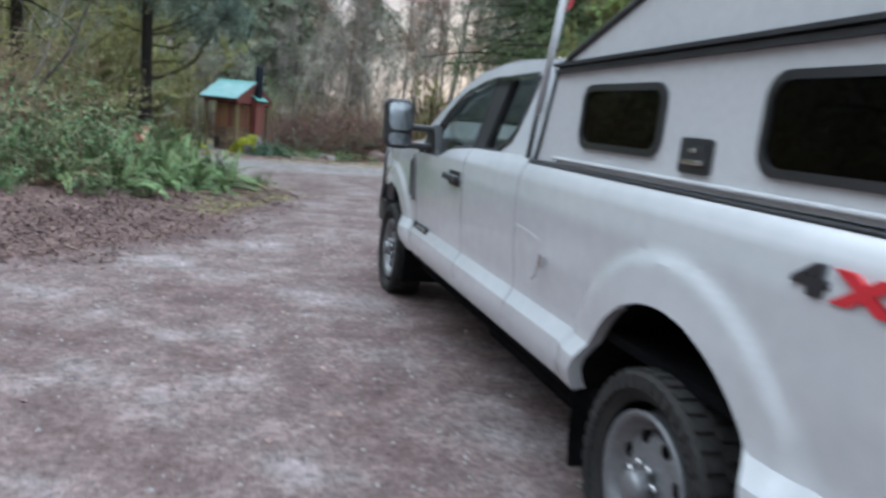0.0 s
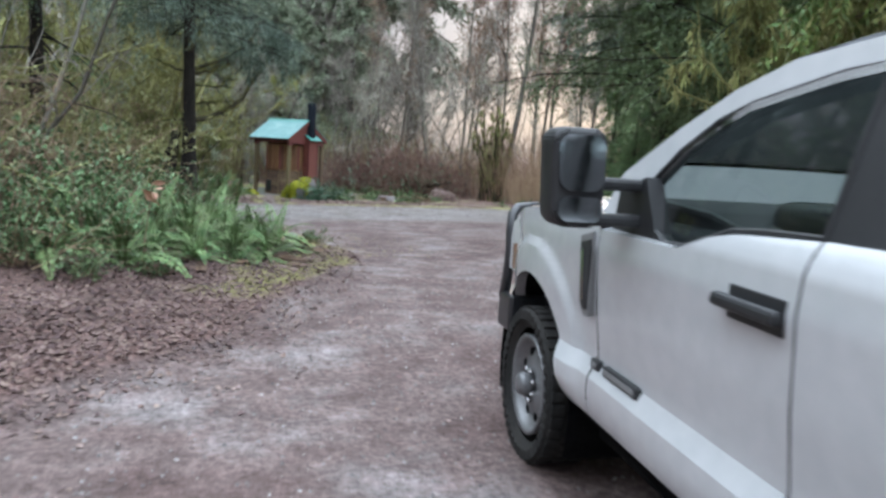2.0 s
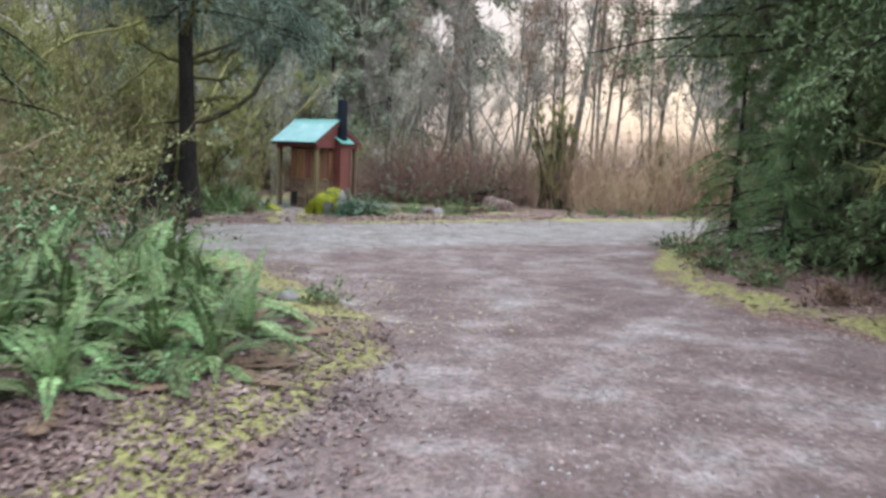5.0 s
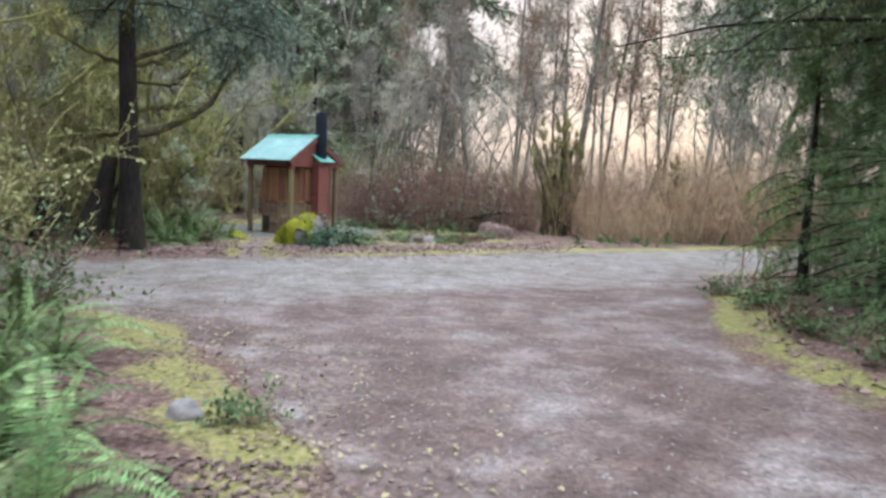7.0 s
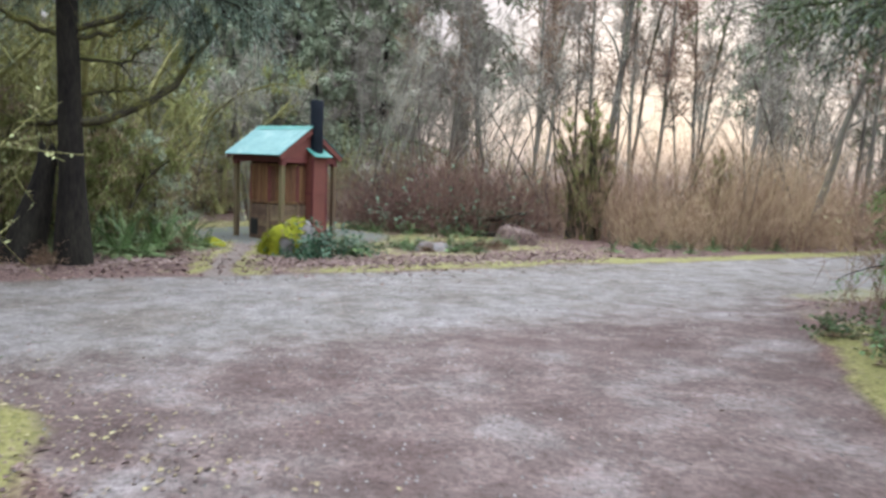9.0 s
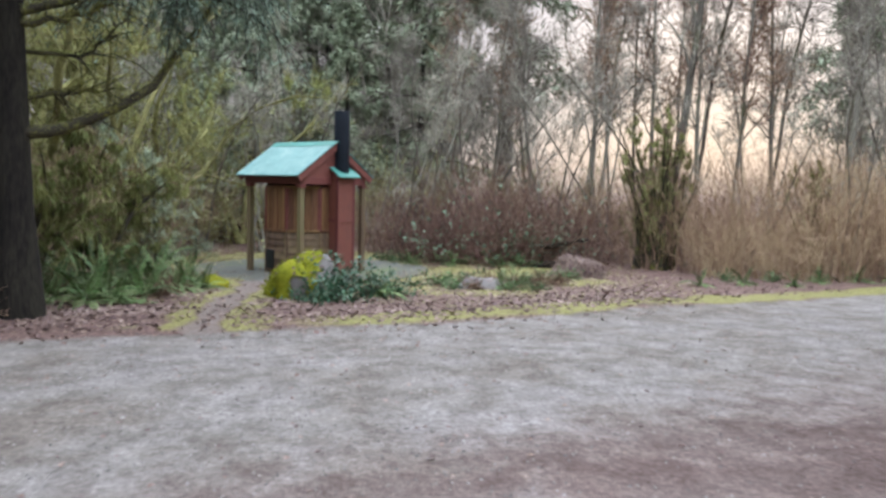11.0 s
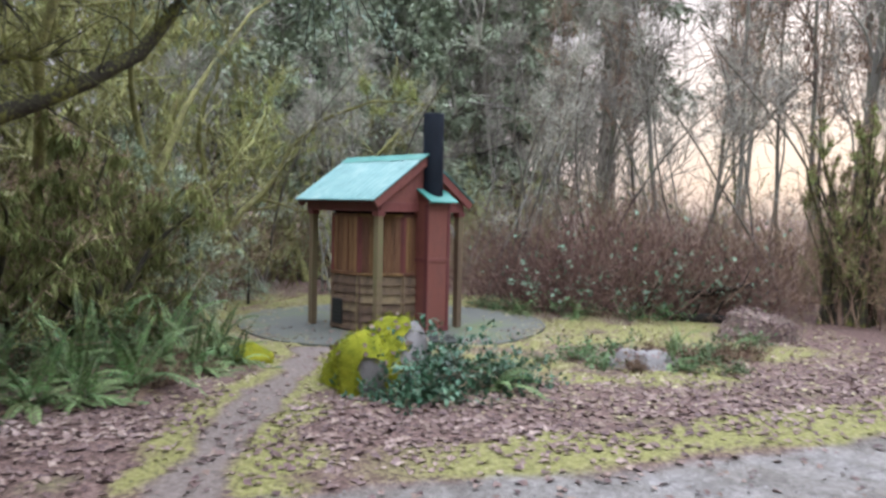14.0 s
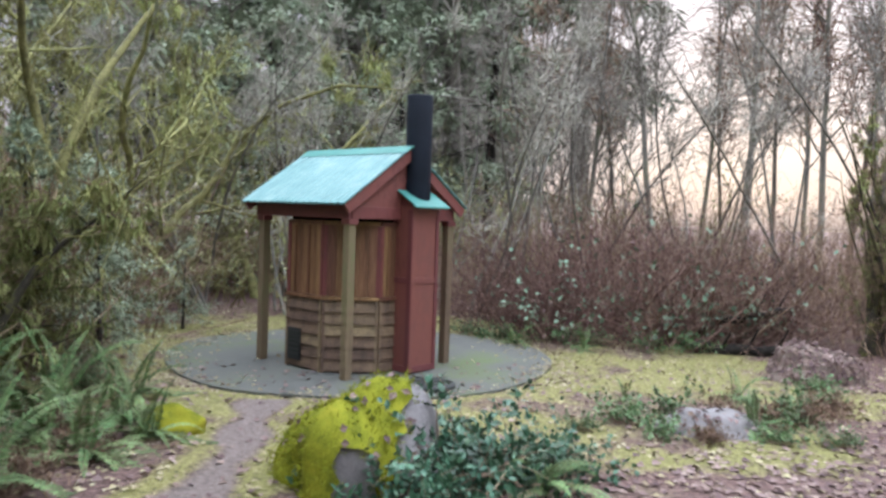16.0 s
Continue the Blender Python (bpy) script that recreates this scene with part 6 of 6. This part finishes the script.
for k, (p, q, r) in enumerate((((5.4, 35.4, 0.05), (7.0, 35.0, 0.10), 0.11), ((5.9, 35.7, 0.45), (7.1, 35.5, 0.72), 0.07))):
    lg = thing("fallen_log", p[0], p[1], float(ground_at(p[0], p[1])), "dark rotten fallen log at the thicket's foot", "log")
    n = 9
    lp = [((q[0] - p[0]) * i / (n - 1), (q[1] - p[1]) * i / (n - 1) + 0.05 * math.sin(i * 1.7 + k), p[2] + (q[2] - p[2]) * i / (n - 1) + 0.03 * math.sin(i * 2.3)) for i in range(n)]
    part("stem", tube_bm(lp, [r * (1 - 0.04 * i + 0.06 * math.sin(i * 3)) for i in range(n)], 10), M["bark"], lg, smooth=True)
    for i in (2, 4, 6):
        part("stub", tube_bm([lp[i], (lp[i][0] + 0.1, lp[i][1] - 0.15, lp[i][2] + 0.35)], [r * 0.3, r * 0.12], 6), M["bark"], lg)

wl = thing("withered_leaves", -1.25, 11.25, float(ground_at(-1.25, 11.25)), "cluster of withered pinkish-orange leaves on a stalk", "leaves")
link("stalk", *tubes(np.array([[(-0.1, 0.2, 0.0), (-0.05, 0.1, 0.4), (0.0, 0.05, 0.7), (0.02, 0.0, 0.93)]]), np.array([[0.008, 0.007, 0.006, 0.004]]), 5), M["twig"], wl)
R8 = np.random.RandomState(3)
for k in range(7):
    link("leaf", *blades(np.array([[0.02, 0.0, 0.92 - 0.03 * k]]), unit(R8.normal(0, 1, (1, 3)) + np.array([[0.2, -0.6, 0.1]])), R8.normal(0, 1, (1, 3)), np.array([0.15]), np.array([0.075]), 0.15), M["withered"], wl)

dry = shrub("withered_fern_patch", 97, 0.55, 40, 700, M["deadfrond"], M["twig"], (0.11, 0.022), "patch of withered brown ferns and straw", "brush", 0.6, -0.12)
spread_out(dry, [(4.0, 30.7, 0.8), (4.7, 30.8, 1.0), (5.2, 31.1, 0.9), (3.5, 30.0, 0.7), (-1.6, 28.4, 0.9), (-1.9, 29.6, 1.0), (-1.45, 29.2, 0.7), (-3.4, 33.0, 1.2), (-3.1, 26.0, 1.1), (-4.0, 25.9, 1.2), (6.2, 16.6, 1.0), (6.4, 18.4, 1.0), (6.1, 15.0, 1.0), (7.0, 20.0, 1.0)], "withered patches", A)

# mossy boulder with ivy
def boulder(name, x, y, size, seed, label, mt=None):
    rs = np.random.RandomState(seed)
    b = bmesh.new()
    bmesh.ops.create_icosphere(b, subdivisions=4, radius=1)
    for v in b.verts:
        n = noise.noise(v.co * 1.3 + Vector((seed, 0, 0))) * 0.32 + noise.noise(v.co * 4 + Vector((0, seed, 0))) * 0.08
        v.co = v.co * (1 + n)
        v.co.x, v.co.y, v.co.z = v.co.x * size[0], v.co.y * size[1], max(v.co.z, -0.35) * size[2]
    e = thing(name, x, y, float(ground_at(x, y)), label, "boulder")
    part("stone", b, mt or M["stone"], e, smooth=True)
    return e


rock = boulder("mossy_boulder", 0.62, 28.75, (0.62, 0.55, 0.62), 7, "large boulder thick with bright yellow-green moss and ivy")
rs = np.random.RandomState(17)
src = rock.children[0].data
co = np.array([v.co[:] for v in src.vertices])
nm = np.array([v.normal[:] for v in src.vertices])
# cushions of moss over the top and west face
w = nm[:, 2] * 0.8 - nm[:, 0] * 0.55 - nm[:, 1] * 0.2 - np.maximum(co[:, 0] - 0.12, 0) * 3 + rs.normal(0, 0.08, len(co))
keep = set(np.where((w > 0.05) & (co[:, 2] > -0.1))[0].tolist())
b = bmesh.new()
b.from_mesh(src)
b.verts.ensure_lookup_table()
bmesh.ops.delete(b, geom=[v for v in b.verts if v.index not in keep], context="VERTS")
for v in b.verts:
    v.co += v.normal * (0.03 + 0.025 * noise.noise(v.co * 9)) + Vector((0, 0, 0.01))
part("moss_cushion", b, M["moss"], rock, "bright yellow-green moss", smooth=True)
pick = np.array(sorted(keep))[rs.randint(0, len(keep), 5000)]
v, f = blades(co[pick] + nm[pick] * 0.03 + rs.normal(0, 0.02, (5000, 3)), unit(nm[pick] + rs.normal(0, 0.5, (5000, 3))), rs.normal(0, 1, (5000, 3)), rs.uniform(0.02, 0.045, 5000), np.full(5000, 0.008))
link("moss_tuft_cover", v, f, M["moss"], rock, kind="stuff")
iv = shrub("ivy", 95, 0.8, 70, 1500, M["ivy"], M["twig"], (0.085, 0.06), "dark glossy ivy trailing over the boulder", "ivy", 0.6, -0.14)
spread_out(iv, [(1.05, 28.45, 1.0), (1.35, 28.7, 0.95), (0.85, 28.25, 0.7), (1.85, 28.9, 0.7)], "ivy round the boulder", A)
gf = fern(84, 0.6, 14)
gf.matrix_basis = pose(1.75, 28.5, float(ground_at(1.75, 28.5)))
moss_lump = boulder("mossy_stump", -1.15, 30.0, (0.26, 0.2, 0.2), 19, "small stump under bright green moss", M["moss"])
tagged(moss_lump, category="stump")
r2 = boulder("leafy_mound", 6.2, 33.3, (0.6, 0.5, 0.48), 9, "brown mound of earth and dead leaves", M["earth"])
r3 = boulder("flat_boulder", 3.65, 30.4, (0.5, 0.36, 0.2), 12, "low pale boulder strewn with dead leaves")
r4 = boulder("stone", 0.22, 15.2, (0.11, 0.09, 0.11), 15, "small grey stone on the mossy verge")

def leaf_coat(ob, n, up=0.2):
    """Dead leaves lying on a mound's upper faces."""
    r = np.random.RandomState(n)
    me = ob.children[0].data
    c, m = np.array([v.co[:] for v in me.vertices]), np.array([v.normal[:] for v in me.vertices])
    k = np.where(m[:, 2] > up)[0][r.randint(0, int((m[:, 2] > up).sum()), n)]
    d = unit(np.cross(m[k], r.normal(0, 1, (n, 3))))
    v, f = blades(c[k] + m[k] * 0.012 + r.normal(0, 0.02, (n, 3)), d, unit(m[k] + r.normal(0, 0.3, (n, 3))), r.uniform(0.05, 0.1, n), r.uniform(0.04, 0.07, n), 0.15)
    link("leaf_cover", v, f, M["deadleaf"], ob, "dead leaves", kind="stuff")


leaf_coat(r2, 1200), leaf_coat(r3, 90, 0.6), leaf_coat(rock, 60, 0.3)

# ---- litter: dead leaves, loose stones ----
rs = np.random.RandomState(23)


def scatter(n, x0, x1, y0, y1, keepfn):
    x, y = rs.uniform(x0, x1, n), rs.uniform(y0, y1, n)
    k = keepfn(x, y) > rs.uniform(0, 1, n)
    return x[k], y[k]


def dead_leaves(name, x, y, lo, hi, label, mt=None):
    n = len(x)
    z = np.where(np.hypot((x - 0.2) / 2.72, (y - 34.5) / 2.58) < 1, np.maximum(ground_at(x, y), PAD_Z), ground_at(x, y)) + rs.uniform(0.002, 0.018, n)
    az = rs.uniform(0, 2 * np.pi, n)
    D = unit(np.c_[np.cos(az), np.sin(az), rs.normal(0, 0.13, n)])
    N = unit(np.c_[rs.normal(0, 0.22, (n, 2)), np.ones(n)])
    L = rs.uniform(lo, hi, n)
    v, f = blades(np.c_[x, y, z], D, N, L, L * rs.uniform(0.6, 0.95, n), 0.18)
    ob = link(name, v, f, mt or M["deadleaf"], kind="stuff")
    tagged(ob, label, "leaves")


def bank_litter(x, y):
    d = np.interp(y, LEFT_Y, LEFT_X) - x
    return np.clip(1.2 - np.abs(d - 0.9) / 1.3, 0, 1) * (y < 14.5) * (y > 6.3) + 0.12 * (d > 0) + 0.05 * np.exp(-((d + 0.5) / 0.6) ** 2)


x, y = scatter(80000, -4.5, 1.2, 6.2, 18, bank_litter)
dead_leaves("dead_leaves", x, y, 0.022, 0.06, "pinkish-brown dead leaves along the bank", M["bankleaf"])
far = lambda x, y: y - np.interp(x, FAR_X, FAR_Y)
x, y = scatter(26000, -4.5, 7, 24.5, 34, lambda x, y: np.clip(np.exp(-((far(x, y) - 1.5) / 1.1) ** 2), 0, 1) * (1.1 - 0.8 * (np.abs(x + 0.5) < 0.35)) + 0.10 * (far(x, y) > 0.3))
dead_leaves("dead_leaves", x, y, 0.045, 0.10, "pinkish-brown dead maple leaves before the boulder")
x, y = scatter(9000, 4.5, 11, 12, 33.5, lambda x, y: 0.8 * (x > np.interp(y, RIGHT_Y, RIGHT_X) + 0.3) * (y < 24) + 0.5 * (far(x, y) > 0.4) * (x > 6))
dead_leaves("dead_leaves", x, y, 0.05, 0.11, "brown dead leaves under the cedars")
x, y = scatter(14000, -5, 8, 27.5, 40, lambda x, y: 0.6 * (far(x, y) > 1.2) * np.clip((np.hypot(x - 0.2, y - 34.5) - 1.9) / 1.0, 0.06, 1) * (np.abs(x + 0.5) > 0.25))
dead_leaves("straw_leaves", x, y, 0.04, 0.08, "straw-yellow fallen leaves on the mossy clearing", M["straw"])
x, y = scatter(16000, -2.9, 3.3, 31.6, 37.4, lambda x, y: np.exp(-((np.hypot((x - 0.2) / 1.04, y - 34.5) - 2.75) / 0.28) ** 2) * np.clip(0.5 + fractal(x, y, 12, 3, 1.1), 0, 1))
dead_leaves("straw_leaves", x, y, 0.03, 0.07, "straw-yellow leaves gathered along the pad's rim", M["straw"])
x, y = scatter(5000, -2.5, 4, 14, 22.5, lambda x, y: np.exp(-((x - np.interp(y, LEFT_Y, LEFT_X) - 0.2) / 0.8) ** 2))
dead_leaves("straw_leaves", x, y, 0.02, 0.055, "straw-coloured leaf scraps at the drive's edge", M["straw"])
x, y = scatter(7000, -1.5, 8, 2, 28, lambda x, y: 0.12 + 0.25 * zones(x, y)[1])
dead_leaves("scattered_leaves", x, y, 0.025, 0.06, "few dead leaves scattered on the gravel")


def stones(x, y, lo, hi, name, label):
    n = len(x)
    s = rs.uniform(lo, hi, n) ** 1.0
    base = np.array([(1, 0, 0), (-1, 0, 0), (0, 1, 0), (0, -1, 0), (0, 0, 0.7), (0, 0, -0.5)], float)
    V = base[None] * s[:, None, None] * rs.uniform(0.6, 1.3, (n, 6, 1))
    a = rs.uniform(0, 2 * np.pi, n)
    c, q = np.cos(a)[:, None], np.sin(a)[:, None]
    V = np.stack([V[..., 0] * c - V[..., 1] * q, V[..., 0] * q + V[..., 1] * c, V[..., 2]], -1)
    V = V + np.c_[x, y, ground_at(x, y) + s * 0.1][:, None]
    F = np.array([(0, 2, 4), (2, 1, 4), (1, 3, 4), (3, 0, 4), (2, 0, 5), (1, 2, 5), (3, 1, 5), (0, 3, 5)])
    f = (np.arange(n)[:, None, None] * 6 + F[None]).reshape(-1, 3)
    ob = link(name, V.reshape(-1, 3), f, M["gravelstone"], kind="stuff")
    tagged(ob, label, "gravel")


x, y = scatter(26000, -4, 6, 1.5, 26, lambda x, y: np.exp(-np.hypot(x - 1, (y - 11) * 0.35) / 4) * zones(x, y)[0])
stones(x, y, 0.004, 0.017, "loose_gravel", "loose grey gravel stones on the drive")
x, y = scatter(30000, -5, 9, 16, 29, lambda x, y: 0.5 * zones(x, y)[1] * (0.35 + 0.65 * np.clip(0.5 + fractal(x, y, 14, 3, 0.6), 0, 1)))
stones(x, y, 0.005, 0.016, "road_gravel", "loose grey gravel stones on the road")
